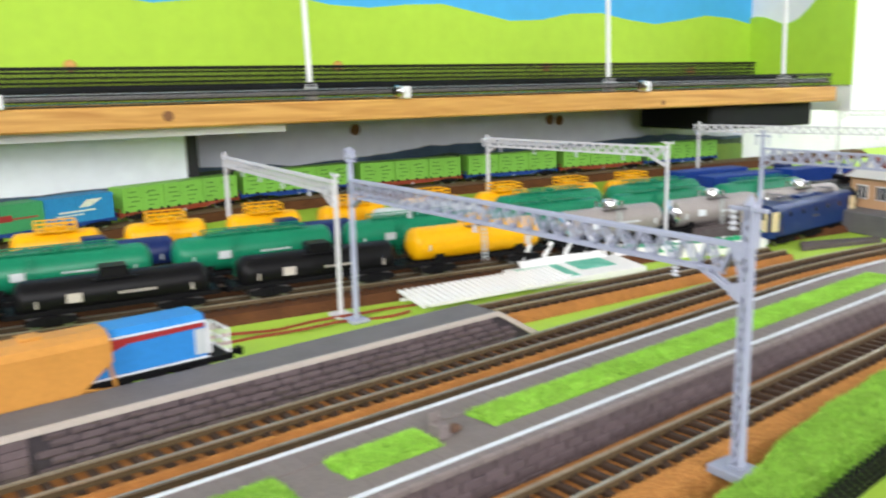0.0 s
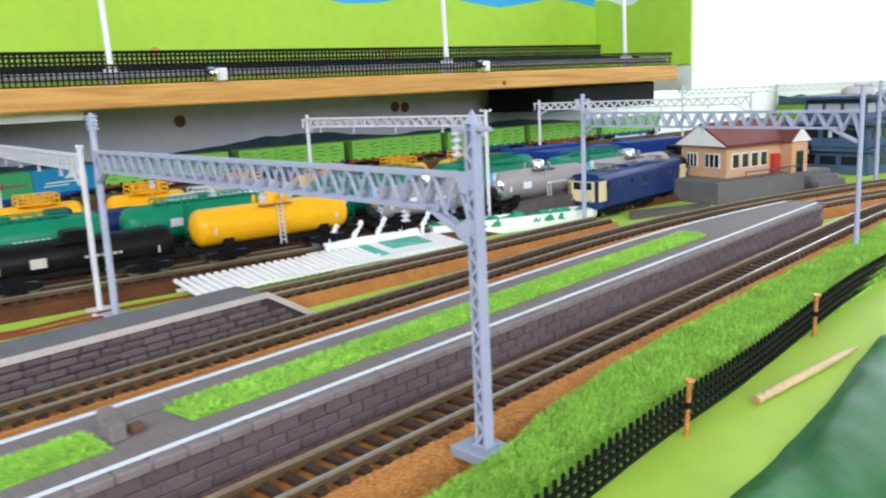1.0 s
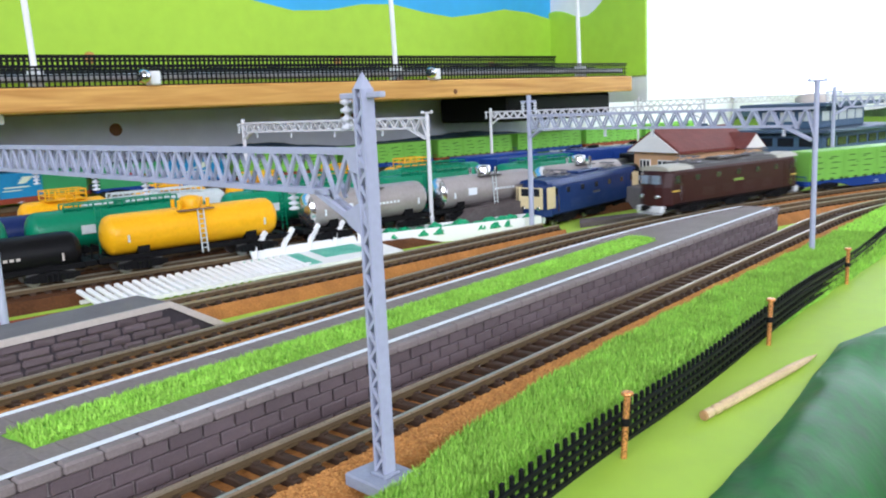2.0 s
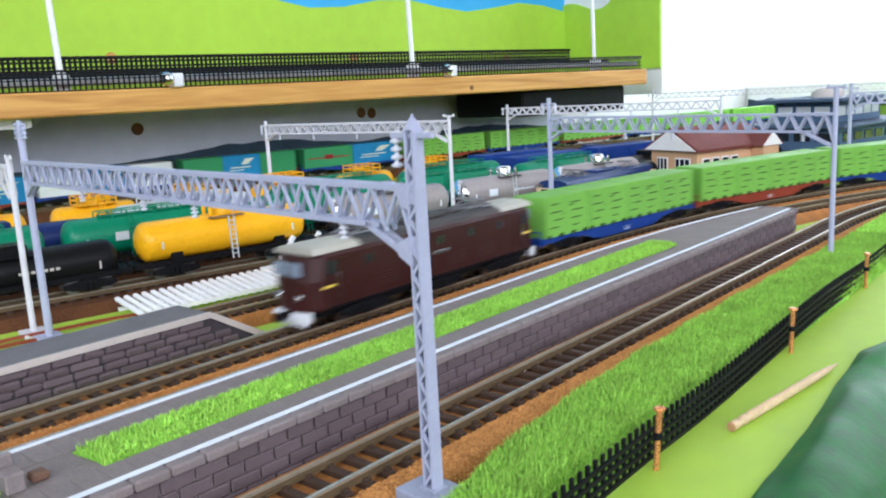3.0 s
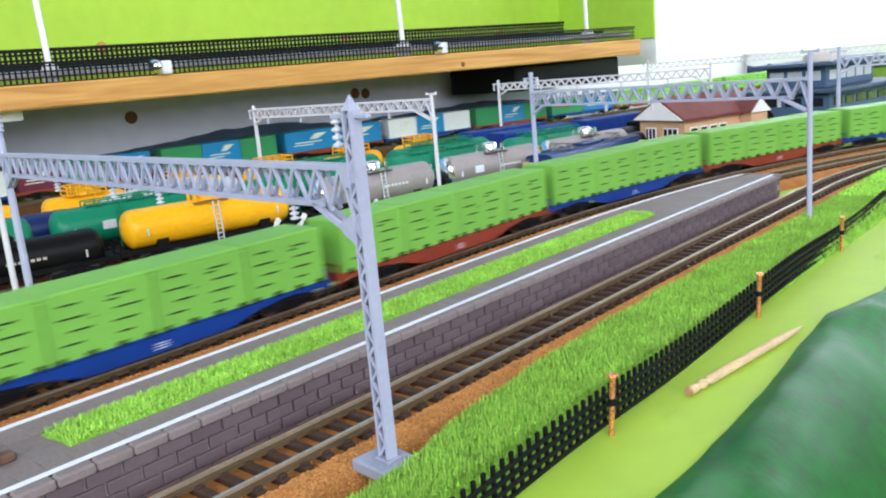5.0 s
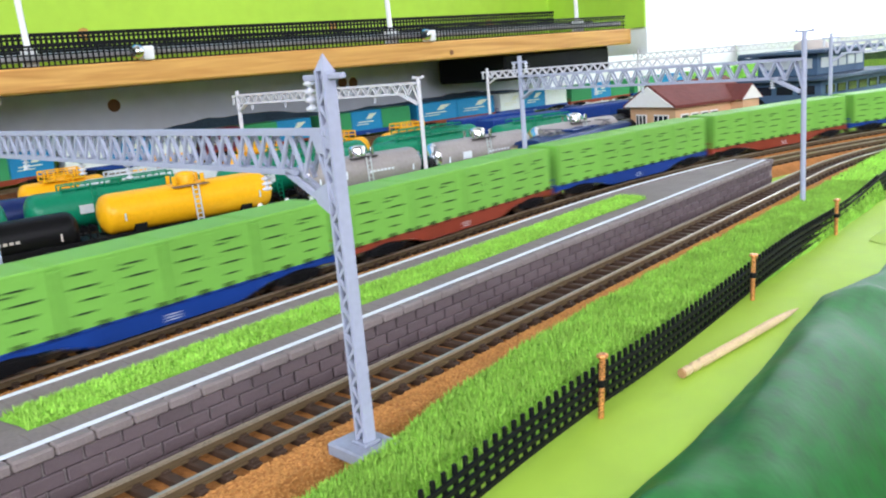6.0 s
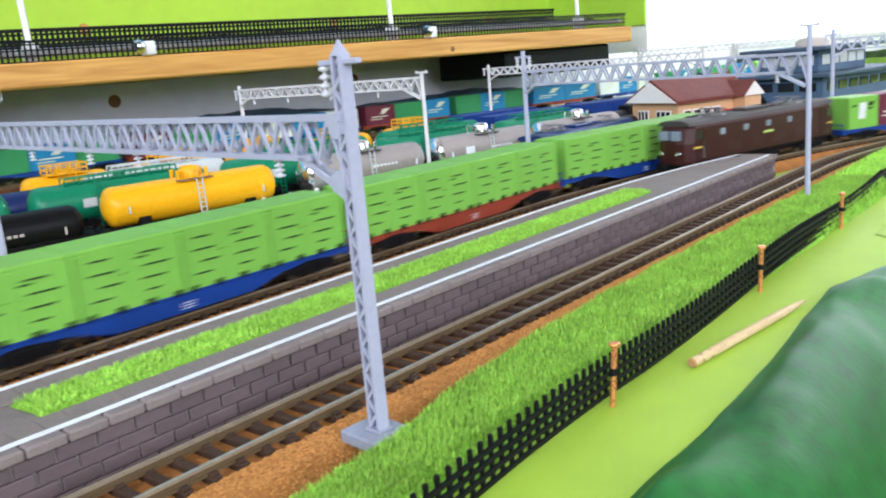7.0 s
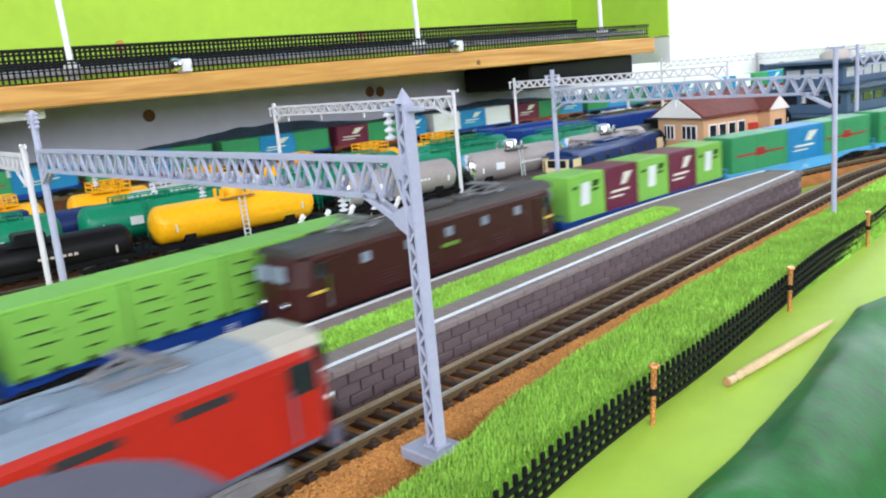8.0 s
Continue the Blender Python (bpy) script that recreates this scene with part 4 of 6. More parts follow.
def cloth():
    root = thing("green_cloth", "dark green satin cloth draped over the layout's front edge", "cloth")
    v, f = [], []
    n = 260
    prof = [(1.5, 0.4), (0.0, 0.9), (-2, 1.6), (-5, 1.7), (-9, 0.6), (-14, -2.6), (-19, -8), (-25, -18), (-32, -32), (-40, -52), (-48, -80), (-55, -115), (-60, -170), (-64, -260)]
    for i in range(n + 1):
        u = -400 + 915 * i / n
        for (xa, ya), (xb, yb) in zip(CLOTH, CLOTH[1:]):
            if xa <= u <= xb:
                y = ya + (yb - ya) * (u - xa) / (xb - xa)
                break
        for k, (o, z) in enumerate(prof):
            t = k / (len(prof) - 1)
            w = noise.noise((u * 0.022 + k * 0.12, k * 0.16, 2.2)) * (1.2 + 8 * t) - abs(noise.noise((u * 0.035 + k * 0.2, k * 0.25, 7.1))) * (2.4 + 5 * t) + noise.noise((u * 0.12 + k * 0.5, k * 0.4, 4.1)) * 1.0
            crease = noise.noise((u * 0.018 + 3, 0.5, k * 0.05)) * 1.6 + noise.noise((u * 0.09 + k * 0.9, k * 0.6, 1.3)) * 0.55 + 1.5 * max(0.0, noise.noise((u * 0.045 - k * 0.35, 9.0, 0.2))) ** 2 * 4
            w += (crease * 1.5 + 1.3 * abs(noise.noise((u * 0.06 + k * 0.15, k * 0.7, 5.5)))) * (1.0 if 2 < k < 10 else 0.25)
            v.append((u + 0.18 * o * -1 + w * 0.4, y + o + w * 0.5 * (1 if k else 0.7), z + w * (0.85 if k > 1 else 0.12)))
    m = len(prof)
    f = [(i * m + k, (i + 1) * m + k, (i + 1) * m + k + 1, i * m + k + 1) for i in range(n) for k in range(m - 1)]
    ob = part("drape", Geo().add(v, f, True), SATIN, root)
    mod = ob.modifiers.new("thickness", "SOLIDIFY")
    mod.thickness = 0.0005
    sub = ob.modifiers.new("smooth", "SUBSURF")
    sub.levels = sub.render_levels = 1
    return root


cloth()

# a fold of lime paper lifted near the far fence
root = thing("paper_fold", "pale crumpled fold of the lime paper", "paper")
v = []
for i in range(9):
    for j in range(7):
        v.append((318 + i * 8 + j * 1.5, 88 + i * 1.6 + j * 3.2, 0.3 + 3.0 * math.sin(math.pi * i / 8) * math.sin(math.pi * j / 6) * (0.6 + 0.4 * math.sin(i * 2.1 + j))))
part("fold", Geo().add(v, [(i * 7 + j, (i + 1) * 7 + j, (i + 1) * 7 + j + 1, i * 7 + j + 1) for i in range(8) for j in range(6)], True), LIME, root)

# small things on the island platform
root = thing("bench_block", "small weathered wooden bench end on the platform", "bench", m=MAIN @ place(92.5, 118.5, 13.3))
part("seat_end", Geo().cbox(-1.6, 1.6, -2.6, 2.6, -0.25, 3.2, 0.3), COPING, root)
part("backrest", Geo().cbox(-1.6, 1.6, 1.4, 2.6, 3.0, 5.4, 0.3), COPING, root)
part("stub", Geo().cbox(3.0, 6.0, -1.5, 1.2, -0.25, 1.4, 0.4), mat("brown_stub", (0.16, 0.09, 0.06), 0.8), root)

# ---- between the running lines and the yard ----


def white_fence():
    root = thing("picket_ladder", "white plastic picket fence lying on its side", "fence")
    p, q = Vector((132, 280, 2.6)), Vector((218, 284, 3.2))
    for k, off in enumerate((0, 9, 17)):
        part("fence_rail", Geo().bar(p + Vector((k * 3, -off, 0.3 * k)), q + Vector((k * 3, -off, 0.3 * k)), 1.6, 1.2), PLASTIC, root)
    slat = Geo().cbox(-0.9, 0.9, -9.5, 10.5, -0.5, 0.9, 0.25).mesh("picket", PLASTIC)
    for i in range(26):
        ob = piece("picket", slat, root, 134 + i * 3.3, 272 + i * 0.2, 4.2, 0.18)
        ob.rotation_euler = (0.18, 0, 0.16)
    return root


white_fence().location = (0.0, 0.012, 0.0)
root = thing("platform_canopy", "white plastic bench canopy lying on its back", "model part", m=place(-8, 21, 0))
part("back", Geo().prism([(287, 4.5), (288, 4.5), (290.5, 8.0), (289.5, 8.0)], 0, 214, 266), PLASTIC, root)
for k in range(5):
    x = 214 + k * 13
    part("rib", Geo().bar((x, 286, 3.0), (x + 3, 290, 9.0), 1.5, 2.0).bar((x + 2.6, 289.6, 8.4), (x + 9, 292, 15.0), 1.5, 1.9), PLASTIC, root)
part("base", Geo().prism([(263, 0.05), (263, 3.0), (288, 5.0), (288, 0.05)], 0, 204, 274), PLASTIC, root)
part("printed_sheet", Geo().prism([(265, 3.22), (265, 3.45), (285, 5.05), (285, 4.82)], 0, 208, 234).prism([(272, 3.8), (272, 4.0), (286, 5.15), (286, 4.9)], 0, 240, 262), TEAL, root, "teal printed sheet")


def planter(x0, x1, y0, y1, h, turn, seed, count, label):
    rnd = random.Random(seed)
    root = thing("planter", label, "planter", "white planters", m=place(x0, y0, 0, turn))
    L, W = x1 - x0, y1 - y0
    part("box", Geo().cbox(0, L, 0, 1.2, 0, h, 0.2).cbox(0, L, W - 1.2, W, 0, h, 0.2).cbox(0, 1.2, 0.9, W - 0.9, 0, h, 0.2).cbox(L - 1.2, L, 0.9, W - 0.9, 0, h, 0.2).box(0.5, L - 0.5, 0.5, W - 0.5, 0.1, h * 0.7), PLASTIC, root)
    for i in range(count):
        cx, cy, r = L * (i + 0.5) / count + rnd.uniform(-1, 1), W * rnd.uniform(0.25, 0.75), rnd.uniform(3.6, 5.4)
        bm = bmesh.new()
        bmesh.ops.create_icosphere(bm, subdivisions=3, radius=r)
        g = Geo()
        for vert in bm.verts:
            c = vert.co
            c *= 1 + 0.22 * noise.noise(c * 0.9 + Vector((i, 0, 0))) + 0.14 * noise.noise(c * 2.4)
        g.add([(cx + vv.co.x, cy + vv.co.y, h * 0.6 + max(-0.5, vv.co.z * 0.85)) for vv in bm.verts], [[vv.index for vv in fc.verts] for fc in bm.faces], False)
        bm.free()
        part("shrub", g, SHRUB, root, "dark green plastic shrub")
    return root


planter(266, 358, 309, 323, 7.5, -14, 21, 12, "long white planter with green plastic shrubs")
planter(487, 519, 272, 283, 7.0, -13, 22, 4, "short white planter with green shrubs beside the station")

root = thing("earth_ramp", "dark grey loading ramp of earth", "ramp", m=place(-14, 8, 0))
part("ramp", Geo().prism([(318, 0), (340, 13), (372, 14.5), (392, 14.5), (392, 0)], 1, 304.5, 309), EARTH, root)
part("top", Geo().prism([(318, 0), (340, 13), (392, 14.5), (392, 0)], 1, 296, 304.4), EARTH, root)
root = thing("slate_slab", "flat dark slab lying beside the track", "slab")
part("slab", Geo().prism([(372, 276), (430, 268), (436, 274), (385, 288)], 2, 0.05, 2.4), EARTH, root)
for k, (x0, y0, x1, y1) in enumerate(((40, 283, 150, 289), (20, 276, 130, 279))):
    root = thing("wire", "dark red wire lying beside the yard track", "wire")
    g = Geo()
    pts = [(x0 + (x1 - x0) * i / 16, y0 + (y1 - y0) * i / 16 + 1.4 * math.sin(i * 1.1 + k), 0.9 + 0.5 * math.sin(i * 0.8)) for i in range(17)]
    part("strand", sweep(pts, 1.0, 1.0), RUST, root)

# ---- station ----


def station():
    root = thing("station_house", "tan station house with white gable and dark red roof", "house", m=place(463, 281, 13, -8))
    L, W, H = 60.0, 37.0, 20.0
    part("wall", Geo().box(0, L, 0, W, 0, H), WALLTAN, root)
    part("gable", Geo().prism([(-2.0, H - 0.8), (W + 2.0, H - 0.8), (W / 2, H + 11.0)], 0, -3.9, -3.1), GABLE, root, "white gable end")
    for s in (0, 1):
        a, b = (-3, H - 1.8) if s == 0 else (W + 3, H - 1.8)
        part("roof", Geo().prism([(a, b), (W / 2, H + 11.5), (W / 2, H + 12.7), (a, b + 1.8)], 0, -3, L + 3), ROOFRED, root)
    part("porch_roof", Geo().prism([(43, H - 1), (53, H + 8), (63, H - 1)], 1, -10, W / 2), ROOFRED, root)
    part("porch_gable", Geo().prism([(44.5, H - 1), (53, H + 7), (61.5, H - 1)], 1, -10.6, -9.9), GABLE, root)
    part("porch", Geo().box(46, 60, -9, 0, 0, H - 0.5), WALLTAN, root)
    part("door", Geo().cbox(50, 56, -9.6, -8.8, 0, 13, 0.2), GLASS, root)
    part("red_box", Geo().cbox(37, 42, -4, -0.2, 0, 12, 0.3), DOORRED, root, "red post by the door")
    for x in (4, 12, 20, 28):
        w = part("window", Geo().cbox(x, x + 6.5, -0.5, 0.3, 5, 14.5, 0.15), GABLE, root)
        part("pane", Geo().box(x + 0.8, x + 5.7, -0.7, 0.2, 5.8, 13.7), GLASS, w)
    for y, wd in ((5, 12), (23, 9)):
        w = part("window", Geo().cbox(-0.5, 0.3, y, y + wd, 5.5, 14.5, 0.15), GABLE, root)
        part("pane", Geo().box(-0.7, 0.2, y + 0.8, y + wd - 0.8, 6.2, 13.8), GLASS, w)
        g = Geo()
        for k in range(1, 3):
            g.box(-0.95, -0.6, y + wd * k / 3 - 0.3, y + wd * k / 3 + 0.3, 6.2, 13.8)
        part("glazing_bar", g, GABLE, w)
    part("chimney", Geo().cbox(38, 42, W * 0.45, W * 0.55, H + 6, H + 14, 0.3), TOWERDARK, root)
    return root


station()
root = thing("station_terrace", "dark grey raised station terrace with steps", "terrace", m=place(452, 272, 0, -6))
part("base", Geo().cbox(-10, 92, -2, 66, 0, 13, 0.5), ASPHALT, root)
for k in range(4):
    part("step", Geo().box(66, 92, -2.5 - 5 * (4 - k), -2.4, 0, 13 - 3.0 * (4 - k) + 0.05 * k), ASPHALT, root)
part("front_rail", Geo().bar((14, -1, 17), (64, -1, 17), 0.7).bar((14, -1, 13), (14, -1, 17), 0.7).bar((40, -1, 13), (40, -1, 17), 0.7).bar((64, -1, 13), (64, -1, 17), 0.7), TOWERDARK, root)


def control_tower():
    root = thing("control_tower", "blue-grey two-storey control building with ribbon windows", "building", m=place(614, 272, 0, 0))
    for z, g in ((0, 0), (22, 3)):
        part("storey", Geo().cbox(g, 120 - g, g, 75 - g, z, z + 19, 0.6), TOWER, root)
        part("cornice", Geo().cbox(-4, 124, -4, 79, z + 19, z + 22, 0.5), TOWERDARK, root)
        for k in range(7):
            x = 8 + k * 15.5
            part("window", Geo().cbox(x, x + 12, g - 0.6, g + 0.4, z + 8, z + 15, 0.2), GLASS, root)
        for k in range(4):
            y = 8 + k * 16
            part("window", Geo().cbox(g - 0.6, g + 0.4, y, y + 12, z + 8, z + 15, 0.2), GLASS, root)
    part("lookout", Geo().cbox(18, 86, 14, 60, 44, 62, 0.6), TOWER, root)
    for k in range(5):
        part("window", Geo().cbox(22 + k * 12.5, 32 + k * 12.5, 13.4, 14.4, 50, 58, 0.2), PALE, root)
    for k in range(3):
        part("window", Geo().cbox(17.4, 18.4, 18 + k * 14, 29 + k * 14, 50, 58, 0.2), PALE, root)
    part("roof", Geo().cbox(8, 96, 4, 70, 62, 65, 0.6), TOWERDARK, root)
    root.scale = (1, 1, 0.85)
    part("roof_unit", Geo().lathe([(0, 12), (4, 12), (7, 8), (8, 2)], (50, 36, 65), (0, 0, 1), 16), CREAMLINE, root)
    return root


control_tower()
# ---- rolling stock: x along the vehicle, rail top at 0 ----
WHEEL = Geo().lathe([(0, 2.9), (0.7, 2.9), (0.75, 2.6), (1.6, 2.6), (1.65, 1.0), (2.0, 1.0)], (0, -1.0, 0), (0, 1, 0), 14).mesh("wheel", STEEL)


def bogie(parent, x, frame=DARK, base=12.0, name="bogie", width=8.3):
    b = Geo()
    for s in (-1, 1):
        b.prism([(x - base / 2 - 3.5, 2.4), (x - base / 2 - 3.5, 4.2), (x - 2.5, 5.2), (x + 2.5, 5.2), (x + base / 2 + 3.5, 4.2), (x + base / 2 + 3.5, 2.4), (x + 3, 1.6), (x - 3, 1.6)], 1, s * width - 0.5, s * width + 0.5)
        for e in (-1, 1):
            b.cbox(x + e * base / 2 - 1.5, x + e * base / 2 + 1.5, s * width - 0.9, s * width + 0.9, 1.8, 4.0, 0.3)
        for e in (-1, 0, 1):
            b.tube((x + e * 1.9, s * (width + 0.6), 1.5), (x + e * 1.9, s * (width + 0.6), 4.4), 0.7, n=8)
    b.box(x - 2, x + 2, -width, width, 3.0, 5.5)
    o = part(name, b, frame, parent)
    for e in (-1, 1):
        for s in (-1, 1):
            piece("wheel", WHEEL, o, x + e * base / 2, s * 5.2, 2.9, 0)
    return o


def coupler(parent, x, s):
    part("coupler", Geo().cbox(min(x, x + s * 4.5), max(x, x + s * 4.5), -0.9, 0.9, 4.2, 5.8, 0.2).cbox(x + s * 4.5 - 1, x + s * 4.5 + 1, -1.5, 1.5, 3.6, 6.2, 0.3), DARK, parent)


def ladder(parent, x, y, z0, z1, m, lean=1.5):
    g = Geo()
    for d in (-1.2, 1.2):
        g.bar((x + d, y, z0), (x + d, y - math.copysign(lean, y), z1), 0.45)
    k = int((z1 - z0) / 1.9)
    for i in range(1, k):
        f = i / k
        g.bar((x - 1.2, y - math.copysign(lean * f, y), z0 + (z1 - z0) * f), (x + 1.2, y - math.copysign(lean * f, y), z0 + (z1 - z0) * f), 0.35)
    part("ladder", g, m, parent)


def tank_wagon(name, m, body, ends, length, r, style, label, mark=None):
    root = thing(name, label, "tank wagon", "standing tank wagons", m=m)
    hl = length / 2
    zc = (3.6 if style == "box" else 6.6) + r
    prof = [(0, r * 0.25), (0.7, r * 0.62), (1.8, r * 0.86), (3.2, r * 0.97), (4.6, r)]
    shell = [(3.2, r * 0.97), (4.6, r)]
    shell += [(6.0, r), (length - 6.0, r), (length - 4.6, r), (length - 3.2, r * 0.97)]
    part("tank", Geo().lathe(shell, (-hl, 0, zc), (1, 0, 0), 28), body, root)
    for s in (-1, 1):
        part("tank_end", Geo().lathe(prof[:-1], (s * hl, 0, zc), (-s, 0, 0), 28), ends, root)
    f = Geo()
    for s in (-1, 1):
        f.cbox(-hl - 3.5, hl + 3.5, s * 6.4 - 0.6, s * 6.4 + 0.6, 5.0, 7.0, 0.15)
        f.cbox(s * (hl + 1.5) - 2.2, s * (hl + 1.5) + 2.2, -7.6, 7.6, 5.2, 7.1, 0.2)
        f.box(s * hl * 0.62 - 2.4, s * hl * 0.62 + 2.4, -6.5, 6.5, 6.5, 6.6 + r * 0.62)
    f.box(-hl, hl, -1.4, 1.4, 4.6, 6.8)
    part("underframe", f, DARK, root)
    for s in (-1, 1):
        bogie(root, s * hl * 0.66)
        coupler(root, s * (hl + 3.5), s)
    zt = zc + r
    if style == "dome":
        part("dome", Geo().lathe([(0, 4.2), (3.4, 4.2), (4.6, 3.6), (5.1, 1.2)], (0, 0, zt - 0.7), (0, 0, 1), 18), ends if ends is SILVEREND else body, root)
        g = Geo().cbox(-7.5, 7.5, -6.4, 6.4, zt - 1.4, zt - 0.9, 0.15)
        part("walkway", g, ROOFDARK if body is not YELLOW else mat("walkway_brown", (0.25, 0.16, 0.09), 0.7), root)
        g = Geo()
        for a, b in ((-6, 3.4), (-6, -3.4), (6, 3.4), (6, -3.4)):
            g.tube((a, b, zt - 0.6), (a, b, zt + 3.0), 0.9, n=8)
        part("valve", g, body if body is not SILVER else SILVEREND, root)
        ladder(root, 1.0, -9.0, 4.2, zt - 1.0, PALE)
        ladder(root, 1.0, 9.0, 4.2, zt - 1.0, PALE)
    elif style == "rails":
        g = Geo()
        for s in (-1, 1):
            g.bar((-hl * 0.62, s * 3.6, zt + 2.0), (hl * 0.62, s * 3.6, zt + 2.0), 0.55)
            for k in range(9):
                x = hl * 0.62 * (k / 4 - 1)
                g.bar((x, s * 3.6, zt - 1.2), (x, s * 3.6, zt + 2.0), 0.5)
        part("handrail", g, body, root)
        part("walkway", Geo().cbox(-hl * 0.6, hl * 0.6, -3.2, 3.2, zt - 0.2, zt + 0.35, 0.15), body, root)
        part("hatch", Geo().lathe([(0, 2.6), (1.6, 2.6), (2.1, 1.8)], (0, 0, zt), (0, 0, 1), 14), body, root)
        ladder(root, -hl * 0.3, -9.2, 4.2, zt + 0.5, body)
    elif style == "crown":
        part("dome", Geo().lathe([(0, 5.2), (2.2, 5.2), (3.0, 4.5)], (0, 0, zt - 0.9), (0, 0, 1), 18), body, root)
        part("walkway", Geo().cbox(-9.5, 9.5, -6.5, 6.5, zt - 0.2, zt + 0.35, 0.15), body, root)
        g = Geo()
        for s in (-1, 1):
            for z in (2.4, 4.6):
                g.bar((-9.3, s * 6.3, zt + z), (9.3, s * 6.3, zt + z), 0.55)
                g.bar((s * 9.3, -6.3, zt + z), (s * 9.3, 6.3, zt + z), 0.55)
            for k in range(5):
                g.bar((-9.3 + 4.65 * k, s * 6.3, zt), (-9.3 + 4.65 * k, s * 6.3, zt + 4.7), 0.55)
        part("handrail", g, body, root)
        ladder(root, 2.0, -9.4, 4.2, zt, body)
    else:
        part("dome", Geo().cbox(-5.5, 5.5, -5.2, 5.2, zt - 2.4, zt + 2.8, 0.8), body, root)
        part("walkway", Geo().cbox(-8.5, 8.5, -6.5, 6.5, zt - 1.9, zt - 1.4, 0.15), DARK, root)
    for s in (-1, 1):
        part("side_bracket", Geo().cbox(s * (hl - 8) - 0.35, s * (hl - 8) + 0.35, -r - 0.5, -r + 0.6, zc - 2.5, zc + 0.4, 0.1), mark or PALE, root)
        g = Geo()
        for y in (-4.6, 4.6):
            g.bar((s * (hl + 2.6), y, 7), (s * (hl + 2.6), y, 11.5), 0.4)
        g.bar((s * (hl + 2.6), -4.6, 11.5), (s * (hl + 2.6), 4.6, 11.5), 0.4)
        part("end_rail", g, DARK, root)
    if mark is not None:
        g = Geo()
        for k in range(7):
            g.box(hl * 0.02 + k * 2.1, hl * 0.02 + k * 2.1 + 1.4, -r - 0.12, -r + 0.3, zc - 0.5, zc + 0.5)
        part("lettering", g, mark, root)
        part("plate", Geo().cbox(-hl * 0.42 - 2.8, -hl * 0.42 + 2.8, -r - 0.35, -r + 0.4, zc - 1.8, zc + 1.8, 0.1), mark, root)
    return root


CONTAINERS = {}


